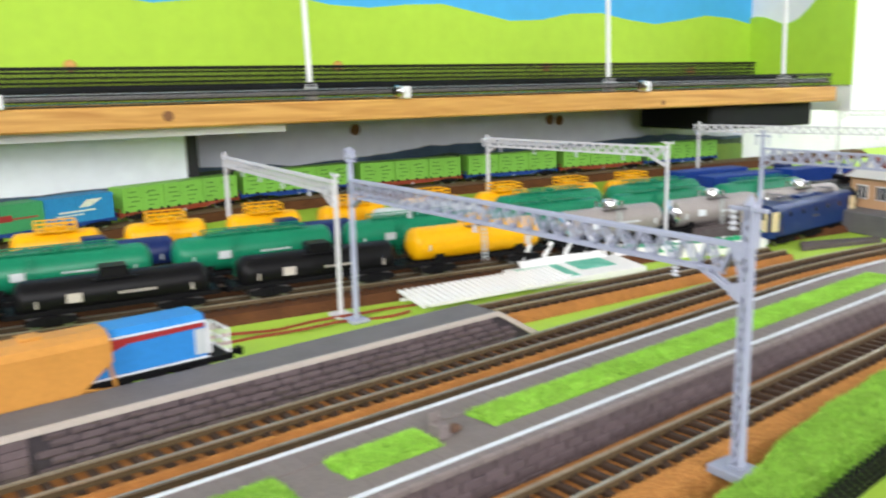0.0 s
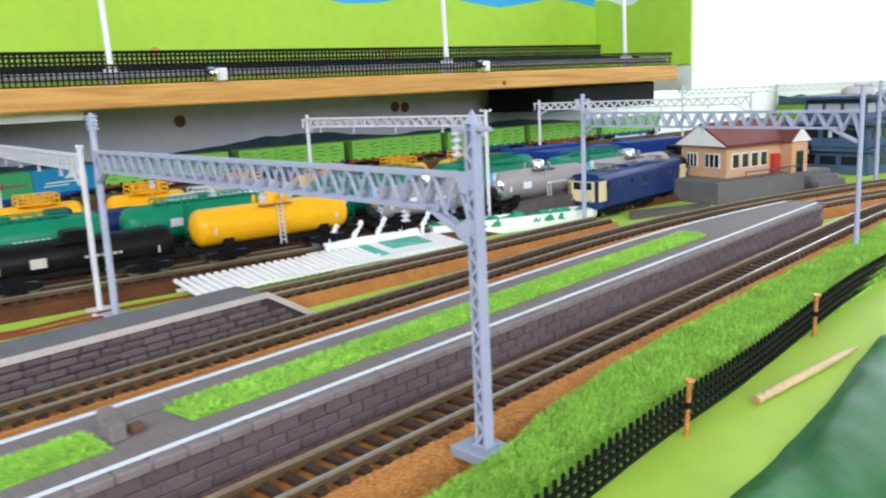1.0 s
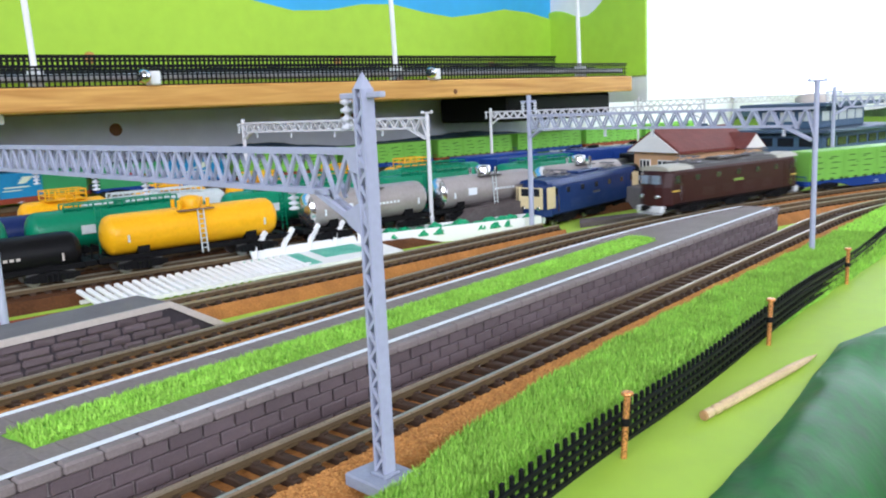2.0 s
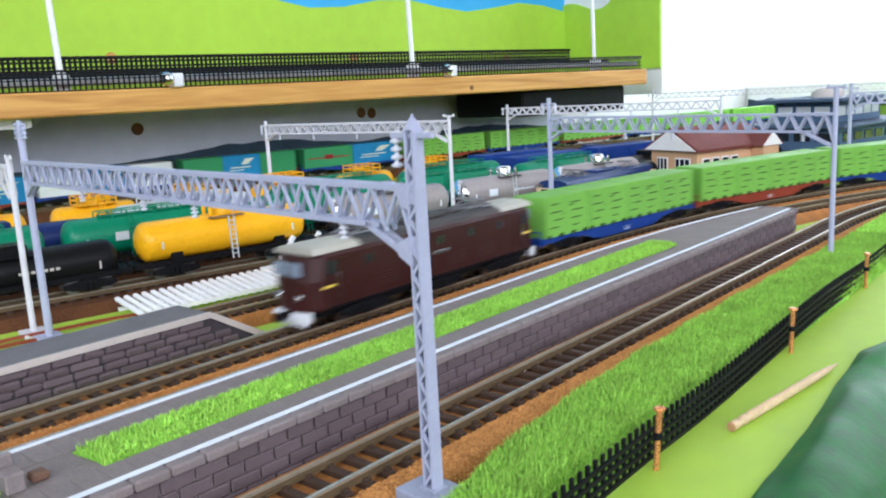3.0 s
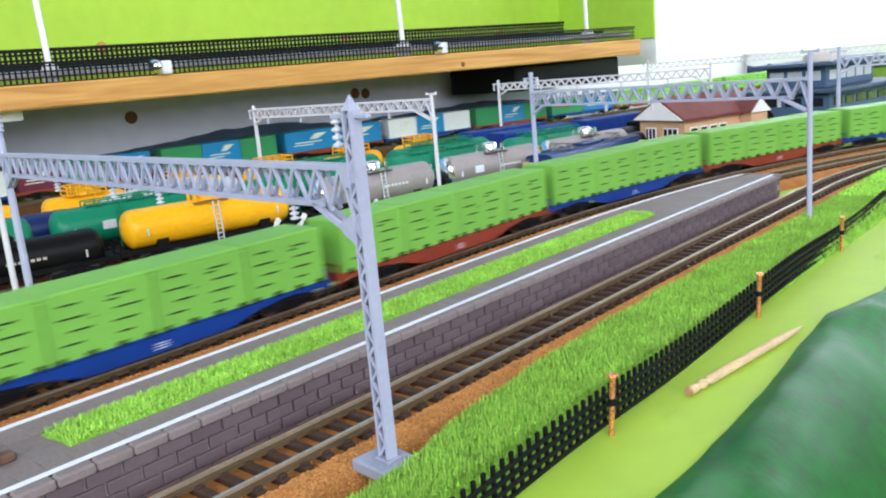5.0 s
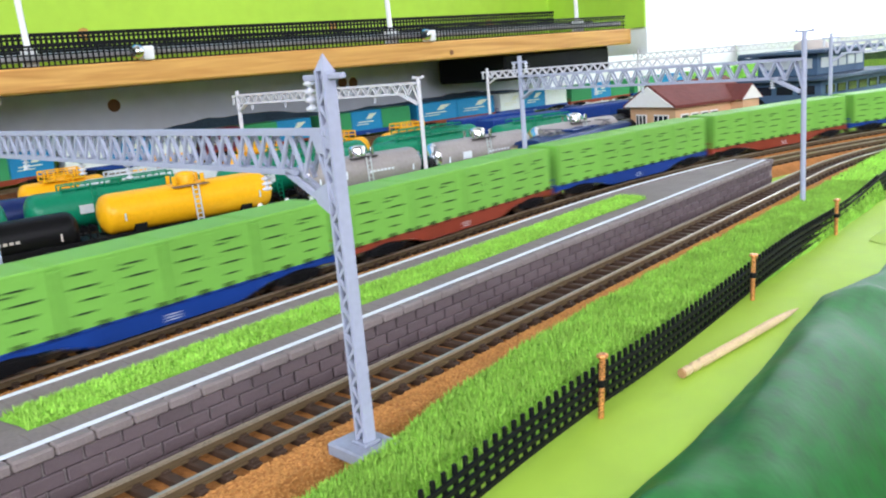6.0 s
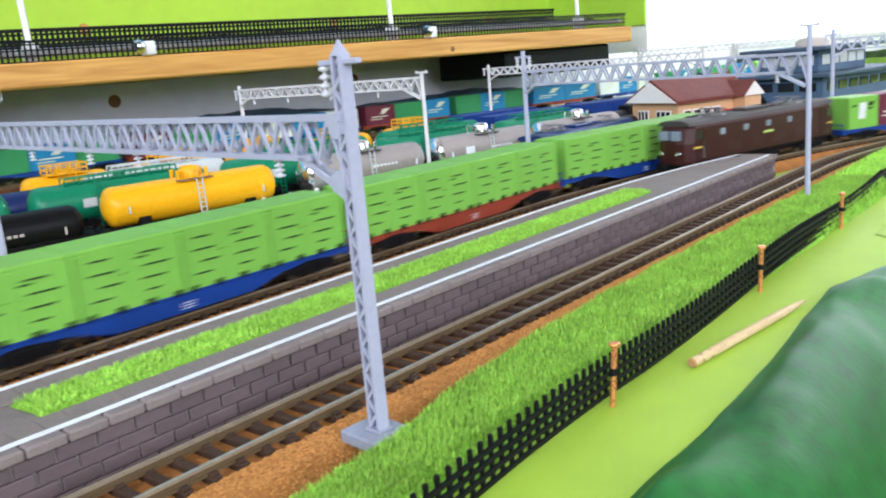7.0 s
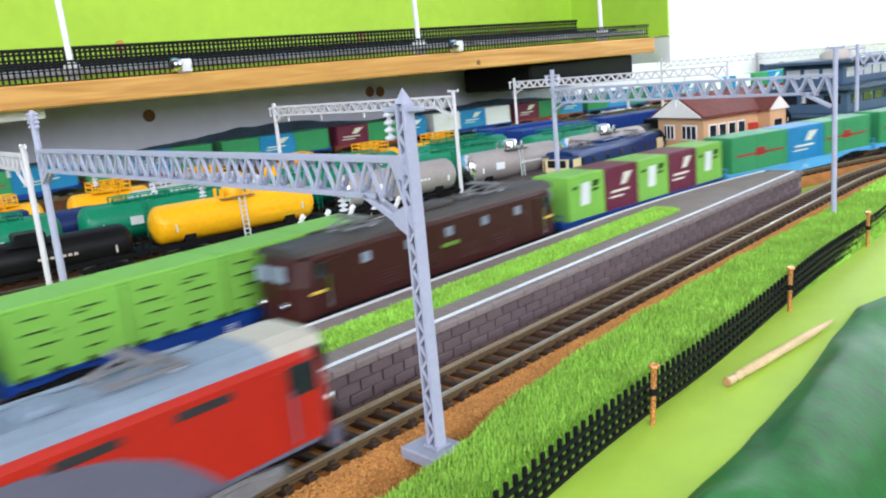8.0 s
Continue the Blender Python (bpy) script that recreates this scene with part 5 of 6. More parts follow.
def container(parent, x, length, m, style, base=6.6, height=16.8, width=16.6):
    hw = width / 2
    key = (round(length, 1), m.name, style)
    if key not in CONTAINERS:
        g, hl = Geo(), length / 2 - 0.25
        side = [(-hl, 0.0), (-hl + 0.1, 0.35), (-hl + 1.6, 0.35), (-hl + 1.8, 0.0)]
        if style == "rib":
            k = int(length / 1.9)
            for i in range(1, k - 1):
                c = -hl + (i + 0.5) * 2 * hl / k
                side += [(c - 0.5, 0.0), (c - 0.35, 0.3), (c + 0.35, 0.3), (c + 0.5, 0.0)]
        else:
            side += [(-length * 0.06, 0.0), (-length * 0.055, 0.18), (length * 0.055, 0.18), (length * 0.06, 0.0)]
        side += [(hl - 1.8, 0.0), (hl - 1.6, 0.35), (hl - 0.1, 0.35), (hl, 0.0)]
        ring = [(x, -hw - o) for x, o in side] + [(x, hw + o) for x, o in reversed(side)]
        flat = [(x, -hw) for x, o in side] + [(x, hw) for x, o in reversed(side)]
        n = len(ring)
        inset = 1 - 0.5 / hw
        tiers = [(ring, 0.0, 1.0), (ring, height - 1.5, 1.0), (flat, height - 1.1, 1.0), (ring, height - 0.9, 1.0), (ring, height - 0.4, 1.0), (flat, height, inset)]
        v = [(x * (q if q == 1.0 else 1 - 0.5 / hl), y * q, z) for r, z, q in tiers for x, y in r]
        g.add(v, [(t * n + i, t * n + (i + 1) % n, (t + 1) * n + (i + 1) % n, (t + 1) * n + i) for t in range(len(tiers) - 1) for i in range(n)])
        m_top = (len(tiers) - 1) * n
        g.f += [tuple(range(n))[::-1], tuple(range(m_top, m_top + n))]
        g.s += [False, False]
        CONTAINERS[key] = g.mesh("container", m)
    ob = piece("container", CONTAINERS[key], parent, x, 0, base)
    if style == "slots":
        rows = ((13.2, -0.36, -0.18), (12.8, 0.10, 0.30), (11.8, 0.04, 0.16), (9.9, -0.38, -0.14), (9.5, 0.12, 0.38), (8.7, -0.08, 0.06), (6.7, -0.30, -0.10), (6.3, 0.09, 0.32), (3.6, -0.38, -0.20), (3.2, 0.12, 0.26))
        for z, a, b in rows:
            k = ("slot", round((b - a) * length, 1))
            if k not in CONTAINERS:
                w = (b - a) * length / 2
                CONTAINERS[k] = Geo().prism([(-w, -0.1), (w, 0.05), (w, 0.5), (-w, 0.42)], 1, -0.25, 0.12).mesh("slot", APPLEDARK)
            for e in (-1, 1):
                piece("slot", CONTAINERS[k], ob, (a + b) / 2 * length * -e, e * hw, z, 0 if e > 0 else math.pi)
        if "foot" not in CONTAINERS:
            CONTAINERS["foot"] = Geo().cbox(-1.1, 1.1, -0.3, 0.45, -0.6, 1.1, 0.15).mesh("foot", DARK)
        for a in (-0.42, -0.14, 0.14, 0.42):
            for e in (-1, 1):
                piece("foot", CONTAINERS["foot"], ob, a * length, e * hw, 0, 0 if e > 0 else math.pi)
    elif style == "patch":
        for nm, mm, boxes in (("white_patch", CWHITE, ((-0.16, 0.10, 5.0, 13.5),)), ("dark_mark", APPLEDARK, ((0.16, 0.36, 11.4, 13.6), (0.14, 0.34, 9.6, 10.6), (-0.38, -0.22, 11.6, 12.6)))):
            k = (nm, round(length, 1))
            if k not in CONTAINERS:
                g = Geo()
                for e in (-1, 1):
                    for a, b, z, zz in boxes:
                        g.prism([(a * length, z), (b * length - 0.8, z), (b * length, zz), (a * length + 0.8, zz)], 1, e * hw - 0.25, e * hw + 0.36)
                CONTAINERS[k] = g.mesh(nm, mm)
            piece(nm, CONTAINERS[k], ob, 0, 0, 0)
    elif style in ("logo", "stripe"):
        k = (style, round(length, 1))
        if k not in CONTAINERS:
            g = Geo()
            for e in (-1, 1):
                if style == "logo":
                    g.prism([(-length * 0.02, 9.2), (length * 0.14, 9.2), (length * 0.34, 13.8), (length * 0.1, 13.8)], 1, e * hw - 0.25, e * hw + 0.36)
                    g.box(-length * 0.3, length * 0.22, e * hw - 0.25, e * hw + 0.36, 6.6, 7.5)
                    g.box(-length * 0.34, length * 0.05, e * hw - 0.25, e * hw + 0.36, 4.6, 5.3)
                else:
                    g.box(-length * 0.42, length * 0.42, e * hw - 0.25, e * hw + 0.36, 7.4, 8.3)
                    g.box(-length * 0.08, length * 0.08, e * hw - 0.25, e * hw + 0.4, 6.6, 10.4)
            CONTAINERS[k] = g.mesh("painted_mark", PALELOGO if style == "logo" else DIESELRED)
        piece("painted_mark", CONTAINERS[k], ob, 0, 0, 0)
    return ob


def flat_wagon(name, m, frame, load, pitch, label, group, belly=3.0):
    """A skeleton wagon with a deep-bellied side sill and its containers."""
    root = thing(name, label, "container wagon", group, m=m)
    L = pitch - 7
    h = L / 2
    g = Geo()
    out = [(-h, 6.5), (h, 6.5), (h, 4.6), (h * 0.56, 4.4), (h * 0.36, 4.4 - belly), (-h * 0.36, 4.4 - belly), (-h * 0.56, 4.4), (-h, 4.6)]
    for s in (-1, 1):
        g.prism(out, 1, s * 7.9 - 0.5, s * 7.9 + 0.5)
        g.cbox(-h, h, s * 7.9 - 0.8, s * 7.9 + 0.8, 5.9, 6.55, 0.15)
        g.cbox(s * h - 1.2, s * h + 1.2, -8.2, 8.2, 3.8, 6.6, 0.2)
    g.box(-h, h, -1.6, 1.6, 3.6, 6.4)
    for k in range(7):
        g.box(-h + L * (k + 0.5) / 7 - 0.8, -h + L * (k + 0.5) / 7 + 0.8, -8, 8, 5.4, 6.4)
    part("frame", g, frame, root)
    for s in (-1, 1):
        bogie(root, s * h * 0.74, base=11)
        coupler(root, s * h, s)
        part("end_step", Geo().bar((s * (h + 1.2), -7, 3), (s * (h + 1.2), -7, 9.5), 0.5).bar((s * (h + 1.2), 7, 3), (s * (h + 1.2), 7, 9.5), 0.5).bar((s * (h + 1.2), -7, 9.3), (s * (h + 1.2), 7, 9.3), 0.5), frame, root)
    g = Geo()
    for k in range(3):
        g.box(-1.7, 1.7, -8.6, -8.3, 2.4 + k * 0.7, 2.6 + k * 0.7)
    part("lettering", g, WHITELINE, root)
    total = sum(a for _, a, _ in load)
    x = -total / 2
    for mm, a, st in load:
        container(root, x + a / 2, a, mm, st)
        x += a
    return root


def pantograph(parent, x, z):
    g = Geo()
    for y in (-4, 4):
        g.bar((x - 7, y, z), (x + 7, y, z), 0.6)
    for d in (-6, 6):
        g.bar((x + d, -4.5, z), (x + d, 4.5, z), 0.6)
    base = part("pantograph", g, BOGIEGREY, parent, "folded grey pantograph")
    for y in (-4, 4):
        for s in (-1, 1):
            part("arm", Geo().bar((x + s * 6, y, z), (x - s * 1, y * 0.8, z + 2.1), 0.5), BOGIEGREY, base)
    for d in (-1.0, 1.0):
        part("contact_strip", Geo().bar((x + d, -6.5, z + 2.4), (x + d, 6.5, z + 2.4), 0.6), BOGIEGREY, base)


def electric_loco(name, body, roof, label, m, length=113.0, style="box", face=None, skirt=None, sill=DARK, roofcap=ROOFCREAM, cap=22.0):
    """An electric locomotive with a cab at each end, on three bogies."""
    root = thing(name, label, "locomotive", "locomotives", m=m)
    h, w, z0, z1 = length / 2, 9.6, 5.6, 22.5
    nose = 5.0 if style != "flat" else 2.0
    side = Geo()
    outline = [(-h + nose, -w), (h - nose, -w), (h - 1.4, -w * 0.72), (h, -w * 0.35), (h, w * 0.35), (h - 1.4, w * 0.72), (h - nose, w), (-h + nose, w), (-h + 1.4, w * 0.72), (-h, w * 0.35), (-h, -w * 0.35), (-h + 1.4, -w * 0.72)]
    n = len(outline)

    def ring(k, z, cut=0.0):
        return [(x * (1 - cut / h), y * k, z) for x, y in outline]
    levels = [ring(0.96, z0), ring(1.0, z0 + 0.8), ring(1.0, z0 + 9), ring(0.985, z1 - 1.2, 1.6), ring(0.93, z1, 2.2)]
    v = [p for r in levels for p in r]
    side.add(v, [(k * n + i, k * n + (i + 1) % n, (k + 1) * n + (i + 1) % n, (k + 1) * n + i) for k in range(4) for i in range(n)])
    side.add(levels[0], [tuple(range(n))[::-1]])
    side.add(levels[-1], [tuple(range(n))])
    part("body", side, body, root)
    prof = [(-w * 0.93, z1 - 0.2), (w * 0.93, z1 - 0.2), (w * 0.8, z1 + 1.3), (w * 0.45, z1 + 2.1), (-w * 0.45, z1 + 2.1), (-w * 0.8, z1 + 1.3)]
    part("roof", Geo().prism(prof, 0, -h + 6, h - 6), roof, root)
    for s in (-1, 1):
        part("cab_roof", Geo().prism([(y, z + 0.15) for y, z in prof], 0, s * (h - 2.6), s * (h - cap)), roofcap, root)
        pantograph(root, s * h * 0.5, z1 + 3.0)
        part("insulator", Geo().lathe([(0, 0.9), (0.5, 0.9), (0.6, 0.5), (1.2, 0.5)], (s * h * 0.5 - 5, 3, z1 + 1.8), (0, 0, 1), 8).lathe([(0, 0.9), (0.5, 0.9), (0.6, 0.5), (1.2, 0.5)], (s * h * 0.5 + 5, -3, z1 + 1.8), (0, 0, 1), 8), INSUL, root)
        # cab front
        f = face or body
        for y in (-3.3, 3.3):
            part("front_window", Geo().cbox(s * (h - 0.1) - 0.6, s * (h - 0.1) + 0.6, y - 2.5, y + 2.5, z1 - 6.2, z1 - 2.0, 0.2), REFLECTGLASS if body is BROWN else GLASS, root)
        if face is not None:
            part("front_panel", Geo().cbox(s * (h + 0.1) - 0.3, s * (h + 0.1) + 0.3, -7.4, 7.4, z0 + 4.2, z1 - 1.6, 0.2), f, root)
            for y in (-1, 1):
                part("front_panel", Geo().cbox(s * (h - 4.6) - 3.8, s * (h - 4.6) + 3.8, y * w - 0.25, y * w + 0.25, z0 + 4.2, z1 - 1.6, 0.1), f, root)
        for y in (-5.2, 5.2):
            part("headlight", Geo().lathe([(0, 1.0), (0.9, 1.0), (1.0, 0.7)], (s * (h - 0.2), y * 0.9, z0 + 4.6), (s, 0, 0), 12), CHROME, root)
        part("buffer_beam", Geo().cbox(s * (h - 0.6) - 1.4, s * (h - 0.6) + 1.4, -7.6, 7.6, 2.4, z0, 0.3), skirt or sill, root)
        part("step", Geo().bar((s * (h + 0.3), -7, 1.6), (s * (h + 0.3), -7, 5), 0.5).bar((s * (h + 0.3), 7, 1.6), (s * (h + 0.3), 7, 5), 0.5).bar((s * (h + 0.3), -7, 1.8), (s * (h + 0.3), 7, 1.8), 0.5), skirt or sill, root)
        coupler(root, s * h, s)
        for y in (-1, 1):
            if body is RED:
                part("cab_window", Geo().cbox(s * (h - 8.2) - 2.9, s * (h - 8.2) + 2.9, y * w - 0.15, y * w + 0.14, z1 - 7.4, z1 - 2.0, 0.1), GLASS, root)
            else:
                part("cab_window", Geo().cbox(s * (h - 9) - 1.8, s * (h - 9) + 1.8, y * w - 0.15, y * w + 0.12, z1 - 6.4, z1 - 2.4, 0.1), GLASS, root)
            if body is BROWN:
                part("nose_band", Geo().cbox(s * (h - 7.5) - 2.6, s * (h - 7.5) + 2.6, y * w - 0.15, y * w + 0.16, z0 + 6.6, z0 + 7.4, 0.1), YELLOWMARK, root, "brass coloured band")
            part("cab_door", Geo().cbox(s * (h - 14.2) - 1.9, s * (h - 14.2) + 1.9, y * w - 0.2, y * w + 0.16, z0 + 1.4, z1 - 2.0, 0.1), body, root)
            part("grab_rail", Geo().bar((s * (h - 11), y * (w + 0.5), z0 + 2), (s * (h - 11), y * (w + 0.5), z1 - 6), 0.35), CHROME if body is not RED else SLATE, root)
    k = 5
    for i in range(k):
        x = -h * 0.58 + h * 1.16 * i / (k - 1)
        for y in (-1, 1):
            part("side_window", Geo().cbox(x - (5.0 if body is RED else 1.6), x + (5.0 if body is RED else 1.6), y * w * 0.995 - 0.15, y * w * 0.995 + 0.14, z1 - (3.6 if body is RED else 5.8), z1 - (2.2 if body is RED else 3.0), 0.1), REFLECTGLASS if roofcap is ROOFDARK else GLASS if body is not RED else GAP, root)
    for i in range(0 if body is RED else 4):
        x = -h * 0.435 + h * 0.87 * i / 3
        g = Geo()
        for y in (-1, 1):
            for q in range(5):
                g.cbox(x - 5, x + 5, y * w - 0.1, y * w + 0.14, z0 + 3 + q * 0.9, z0 + 3.5 + q * 0.9, 0.1)
        part("louvre", g, body, root)
    for s in (-1, 1):
        part("number_plate_bar", Geo().box(-4, 4, s * w - 0.1, s * w + 0.22, z0 + 8, z0 + 9.2), CHROME, root)
        part("side_stripe", Geo().box(-h + 6, h - 6, s * w - 0.1, s * w + 0.12, z0 + 0.2, z0 + 0.9), sill, root)
    part("roof_gear", Geo().cbox(-10, 10, -4, 4, z1 + 1.9, z1 + 3.6, 0.5).cbox(14, 20, -3, 3, z1 + 1.9, z1 + 3.2, 0.4).tube((-h * 0.7, 5.5, z1 + 2.4), (h * 0.7, 5.5, z1 + 2.4), 0.45, n=6), roof, root)
    part("underframe", Geo().box(-h + 4, h - 4, -6.5, 6.5, 3.2, z0 + 0.2), DARK, root)
    for x in (-h * 0.62, 0, h * 0.62):
        bogie(root, x, BOGIEGREY if body is RED else DARK, base=15, width=8.6)
    return root


def put(x, y, heading=0.0, z=RAIL):
    return place(x, y, z, math.degrees(heading))


# standing yard wagons, row by row
def row(y, wagons):
    for x, kind in wagons:
        m = put(x, y)
        if kind == "yellow":
            tank_wagon("tank_wagon", m, YELLOW, YELLOW, 73, 8.0, "dome", "yellow tank wagon with a domed manhole and side ladder")
        elif kind == "crown":
            tank_wagon("tank_wagon", m, YELLOW, YELLOW, 42, 7.4, "crown", "yellow tank wagon with railed yellow walkway on top")
        elif kind == "green":
            tank_wagon("tank_wagon", m, GREEN, GREEN, 76, 8.2, "rails", "green tank wagon with handrails along its top", PALE)
        elif kind == "navy":
            tank_wagon("tank_wagon", m, NAVY, NAVY, 74, 7.8, "box", "dark blue tank wagon with a square manhole box")
        elif kind == "black":
            tank_wagon("tank_wagon", m, BLACK, BLACK, 74, 7.4, "box", "black tank wagon with white lettering", CREAMLINE)
        elif kind == "silver":
            tank_wagon("tank_wagon", m, SILVER, SILVEREND, 68, 8.0, "dome", "silver-grey tank wagon with polished ends and ladder", WHITELINE)
        elif kind == "pale":
            tank_wagon("tank_wagon", m, PALE, PALE, 70, 8.0, "rails", "pale grey tank wagon with top handrails")
        elif kind == "hopper":
            hopper_wagon(m)
        elif kind == "bluecar":
            flat_wagon("container_wagon", m, FRAMEBLUE, [(FRAMEBLUE, 34, "rib"), (FRAMEBLUE, 34, "rib")], 78, "dark blue wagon with blue boxes", "standing wagons")


def hopper_wagon(m, label="ochre hopper wagon with sloping ends", body=None):
    body = body or HOPPER
    root = thing("hopper_wagon", label, "hopper wagon", m=m)
    hl, w = 38.0, 9.0
    out = [(-hl + 14, 5.2), (hl - 14, 5.2), (hl - 2, 15), (hl - 2, 20.5), (-hl + 2, 20.5), (-hl + 2, 15)]
    part("hopper", Geo().prism(out, 1, -w, w), body, root)
    part("roof", Geo().prism([(-w, 20.3), (w, 20.3), (w * 0.85, 22.4), (w * 0.4, 23.6), (-w * 0.4, 23.6), (-w * 0.85, 22.4)], 0, -hl + 2, hl - 2), body, root)
    part("frame", Geo().cbox(-hl, hl, -7.6, 7.6, 4.6, 6.2, 0.2), body, root)
    for s in (-1, 1):
        g = Geo()
        for y in (-7, 7):
            g.bar((s * (hl - 1), y, 6), (s * (hl - 3), y, 16), 0.9)
            g.bar((s * (hl - 1), y, 6), (s * (hl - 13), y, 8), 0.9)
        part("end_brace", g, body, root)
        g = Geo()
        for k in range(6):
            x = -hl + 8 + k * (2 * hl - 16) / 5
            g.box(x - 0.5, x + 0.5, s * w - 0.1, s * w + 0.5, 12, 20)
        part("rib", g, body, root)
        bogie(root, s * hl * 0.68)
        coupler(root, s * hl, s)
    part("hatch", Geo().cbox(-20, -14, -3, 3, 23, 24.6, 0.4).cbox(-3, 3, -3, 3, 23, 24.6, 0.4).cbox(14, 20, -3, 3, 23, 24.6, 0.4), body, root)
    return root


row(319, [(185.5, "yellow"), (104, "black"), (18, "black"), (-66, "black"), (-150, "black"), (-234, "black"), (270, "silver"), (345, "silver"), (419, "silver"), (494, "black"), (575, "black")])
row(353, [(168, "green"), (85, "green"), (0, "green"), (-85, "green"), (-170, "green"), (252, "green"), (338, "green"), (424, "green"), (508, "black"), (592, "black")])
row(388, [(112, "navy"), (18, "navy"), (-66, "navy"), (-150, "navy"), (196, "pale"), (280, "green"), (364, "green"), (444, "bluecar"), (522, "bluecar"), (600, "black")])
row(423, [(375 - 53 * k, "crown") for k in range(12)] + [(448, "bluecar"), (530, "navy")])

# blue electric locomotive waiting beside the ramp
electric_loco("blue_locomotive", LOCOBLUE, LOCOBLUE, "dark blue electric locomotive with cream cab fronts", put(409, 308, THETA, 0.05), 102, face=CREAM, skirt=PALE, roofcap=LOCOBLUE)


def diesel(m):
    root = thing("diesel_locomotive", "blue and dark red diesel locomotive with white end rails", "locomotive", "locomotives", m=m)
    part("body", Geo().cbox(-46, 34, -7.4, 7.4, 7.5, 19.5, 0.8), DIESELBLUE, root)
    part("roof", Geo().prism([(-7.5, 19.3), (7.5, 19.3), (5.4, 21.4), (-5.4, 21.4)], 0, -45.5, 33.5), DIESELBLUE, root)
    part("swoosh", Geo().prism([(-46, 8), (-8, 8), (-2, 13), (10, 17), (33, 17.6), (33, 19.0), (-46, 18.2)], 1, -7.75, -7.3), DIESELRED, root, "dark red side flash")
    part("white_stripe", Geo().box(-46, 34, -7.9, -7.3, 19.0, 19.5).box(-46, 34, -7.9, -7.3, 7.6, 8.1), WHITELINE, root)
    part("door", Geo().cbox(30, 33.5, -7.9, -7.2, 9, 17, 0.1), PALE, root)
    part("running_board", Geo().cbox(-50, 42, -8.6, 8.6, 5.6, 7.4, 0.2), DARK, root)
    part("cab", Geo().cbox(-66, -46, -8.8, 8.8, 6, 23, 0.8), DIESELBLUE, root)
    part("cab_window", Geo().cbox(-61, -51, -9.0, 9.0, 16.5, 20.5, 0.2), GLASS, root)
    g = Geo()
    for y in (-7, -2.4, 2.4, 7):
        g.bar((41, y, 3), (41, y, 15), 0.7)
    for z in (4, 7.5, 11, 15):
        g.bar((41, -7, z), (41, 7, z), 0.7)
    g.cbox(34, 36, -6, 6, 8, 18, 0.3)
    part("end_rail", g, PLASTIC, root, "white end handrails")
    for x in (-52, 26):
        bogie(root, x, base=13)
    coupler(root, 43, 1)
    return root


diesel(put(*BRANCH(42)))
x, y, a = STUB(10)
hopper_wagon(put(x, y, a, 5.5))

# ---- moving trains ----
LOCO_A = electric_loco("brown_locomotive", BROWN, ROOFDARK, "dark brown electric locomotive heading the green container train", put(0, 0), 116, skirt=CWHITE)
FREIGHT = []
for i in range(9):
    load = [(APPLE, 28.4, "slots")] * 4
    FREIGHT.append(flat_wagon("container_wagon", put(0, 0), FRAMERED if i % 2 else FRAMEBLUE, load, 122, "container wagon with apple green boxes on a %s frame" % ("red-brown" if i % 2 else "blue"), "green container train"))
LOCO_B = electric_loco("brown_locomotive", BROWN, ROOFDARK, "dark brown electric locomotive heading the mixed container train", put(0, 0), 121, roofcap=ROOFDARK)
MIXED = []
for i in range(5):
    if i % 3 == 0:
        load = [(APPLE, 22.5, "patch"), (CMAROON, 22.5, "logo"), (APPLE, 22.5, "patch"), (CMAROON, 22.5, "logo"), (APPLE, 22.5, "patch")]
    else:
        load = [(CGREEN, 42, "stripe"), (CBLUE, 29, "logo"), (CGREEN, 42, "stripe")]
    MIXED.append(flat_wagon("container_wagon", put(0, 0), FRAMEBLUE if i % 3 == 0 else FRAMESKY, load, 122, "container wagon with %s boxes" % ("green and maroon" if i % 3 == 0 else "green and sky blue"), "mixed container train"))
LOCO_C = electric_loco("red_locomotive", RED, ROOFGREY, "bright red electric locomotive with slate side flash and grey roof", put(0, 0), 128, sill=SLATE, skirt=SLATE, cap=13.0)
w = 9.6
for s in (-1, 1):
    part("side_flash", Geo().prism([(-56, 6.0), (39, 6.0), (35, 10.0), (30, 14.0), (22, 17.5), (10, 20.0), (-56, 20.5)], 1, s * w - 0.1, s * w + 0.2), SLATE, LOCO_C, "slate grey side flash")
BACK = []
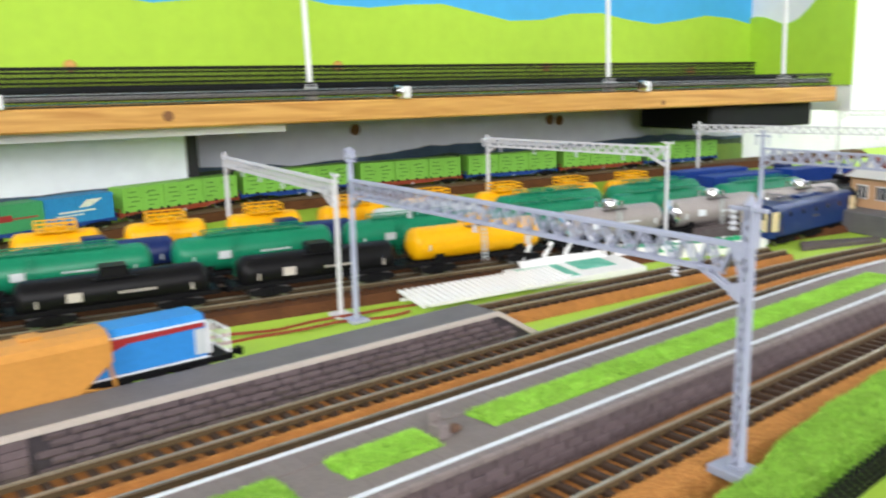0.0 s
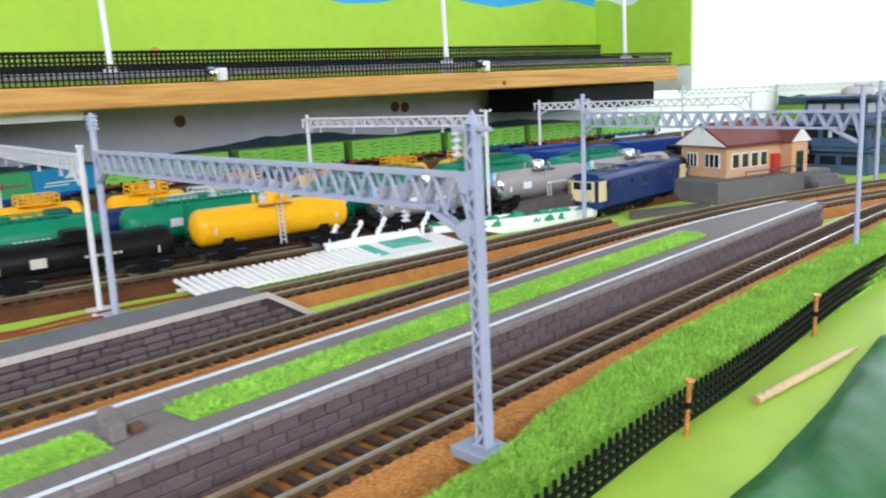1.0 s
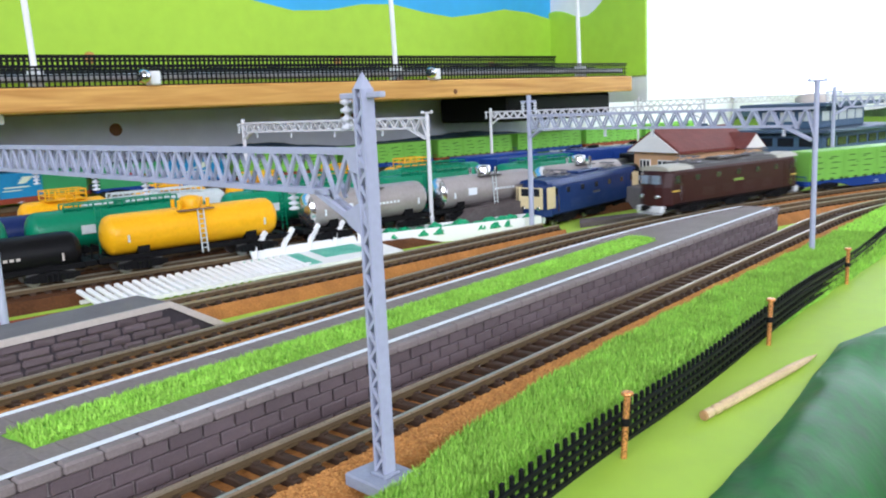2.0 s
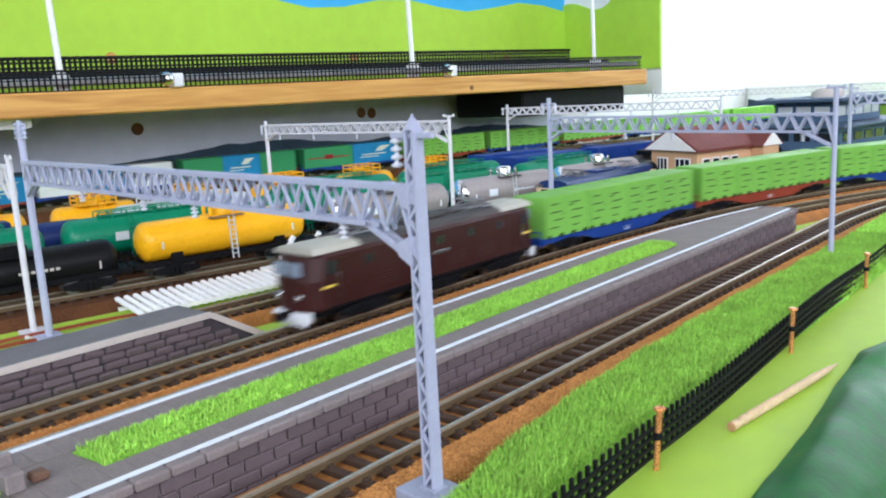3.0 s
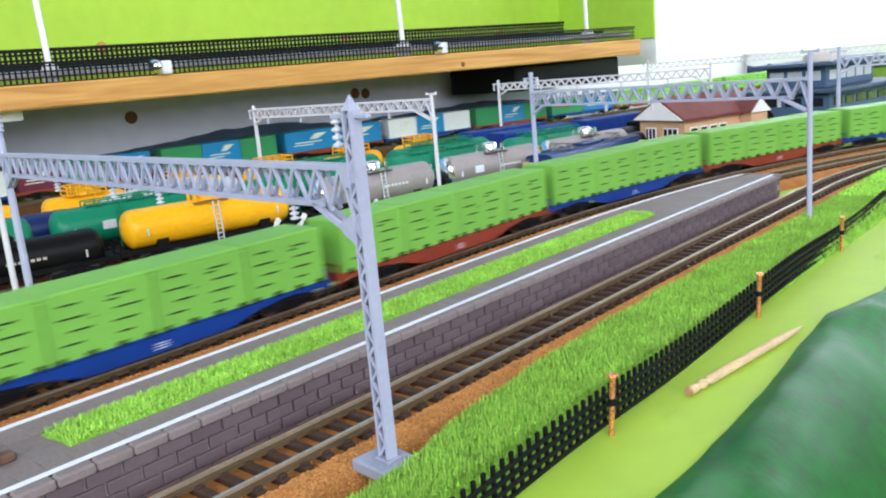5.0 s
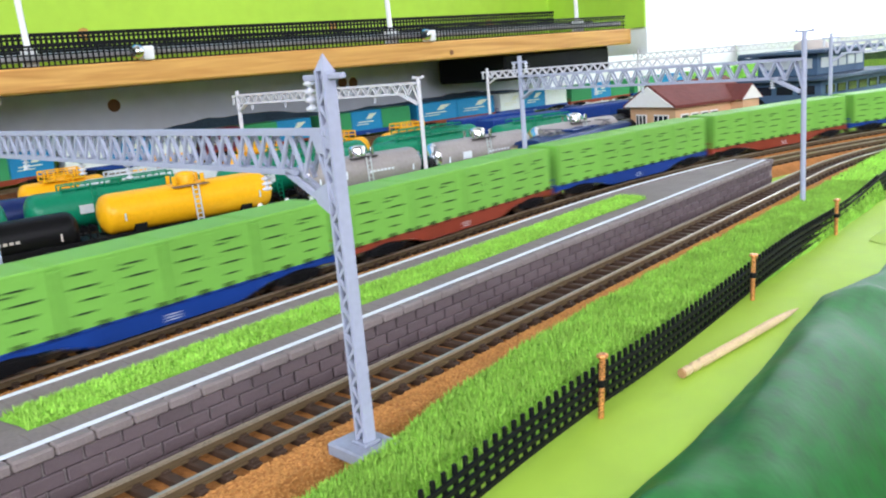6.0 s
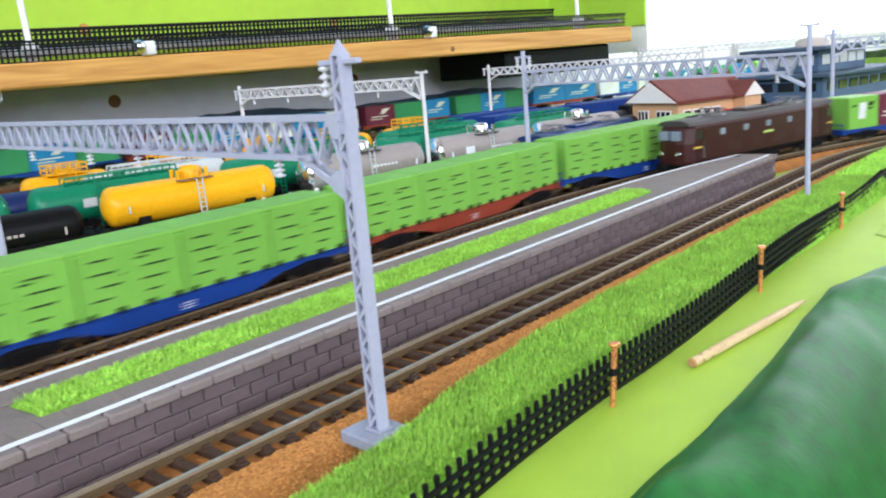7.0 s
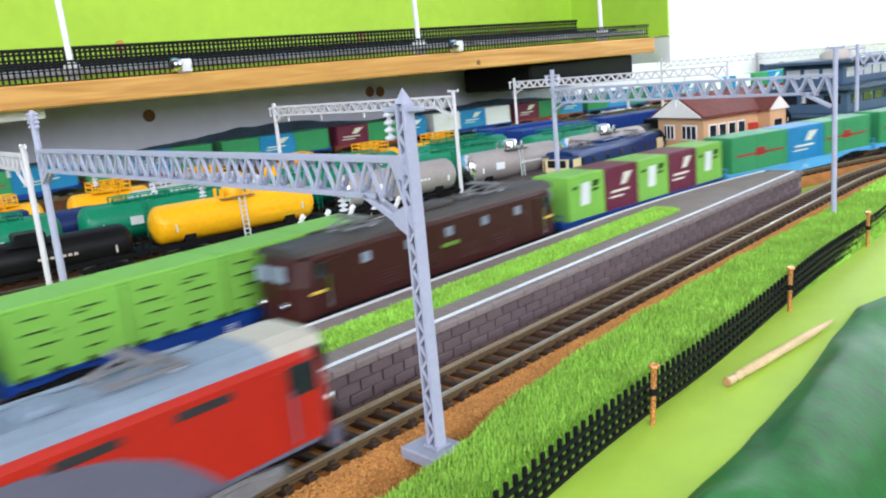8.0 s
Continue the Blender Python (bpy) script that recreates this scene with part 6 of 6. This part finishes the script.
LOADS = [[(CGREEN, 48, "stripe"), (CBLUE, 48, "logo")], [(CGREEN, 32, "rib"), (CBLUE, 32, "logo"), (CGREEN, 32, "rib")], [(CWHITE, 32, "logo"), (CBLUE, 32, "logo"), (CWHITE, 32, "rib")], [(CBLUE, 48, "logo"), (CBLUE, 48, "logo")], [(CGREEN, 32, "rib"), (CBLUE, 32, "logo"), (CGREEN, 32, "rib")], [(CMAROON, 32, "logo"), (CGREEN, 32, "rib"), (CBLUE, 32, "logo")], [(CGREEN, 48, "rib"), (CMAROON, 48, "logo")]]
for i in range(22):
    green = i < 6
    load = [(APPLE, 32, "slots")] * 3 if green else LOADS[(i * 3 + 1) % 7 if i > 11 else (i - 6)]
    BACK.append(flat_wagon("container_wagon", put(0, 625), FRAMERED if i % 2 else FRAMEBLUE, load, 104, "container wagon with %s on the rearmost track" % ("apple green boxes" if green else "mixed coloured boxes"), "rear container train", belly=1.5))


def motions():
    times = [0.25 * i for i in range(33)]

    def ride(ob, at, front, speed):
        """Rows for a vehicle whose middle is at the length front + speed * t of a line."""
        rows = []
        for t in times:
            x, y, a, *up = at(front + speed * t)
            rows.append((t, put(x, y, a, RAIL + (up[0] if up else 0))))
        walk(ob, rows)

    def trail(ob, at, table, behind):
        """Rows for a vehicle that follows at a fixed length behind a travel table of (seconds, length)."""
        rows = []
        for t in times:
            for (a, p), (b, q) in zip(table, table[1:]):
                if a <= t <= b:
                    x, y, h = at(p + (q - p) * (t - a) / (b - a) + behind)
                    rows.append((t, put(x, y, h)))
                    break
        walk(ob, rows)

    # the front of the first wagon's load, second by second
    green_train = [(0, 1020), (3, 321), (3.5, 204), (4.5, -31), (6.5, -497), (7.5, -747), (8, -870)]
    mixed_train = [(0, 1150), (5, 1020), (7.5, 417), (8, 299)]
    red_engine = [(0, -262), (6, -258), (6.5, -228), (8, 67)]
    trail(LOCO_A, FAR_LINE, green_train, -68.7)
    for i, ob in enumerate(FREIGHT):
        trail(ob, FAR_LINE, green_train, 56.8 + 122 * i)
    trail(LOCO_B, MID_LINE, mixed_train, -71.2)
    for i, ob in enumerate(MIXED):
        trail(ob, MID_LINE, mixed_train, 56.8 + 122 * i)
    trail(LOCO_C, NEAR_LINE, red_engine, 0)
    for i, ob in enumerate(BACK):
        ride(ob, REAR_LINE, 64 + 104 * 5.5 - 104 * i, 150)
motions()
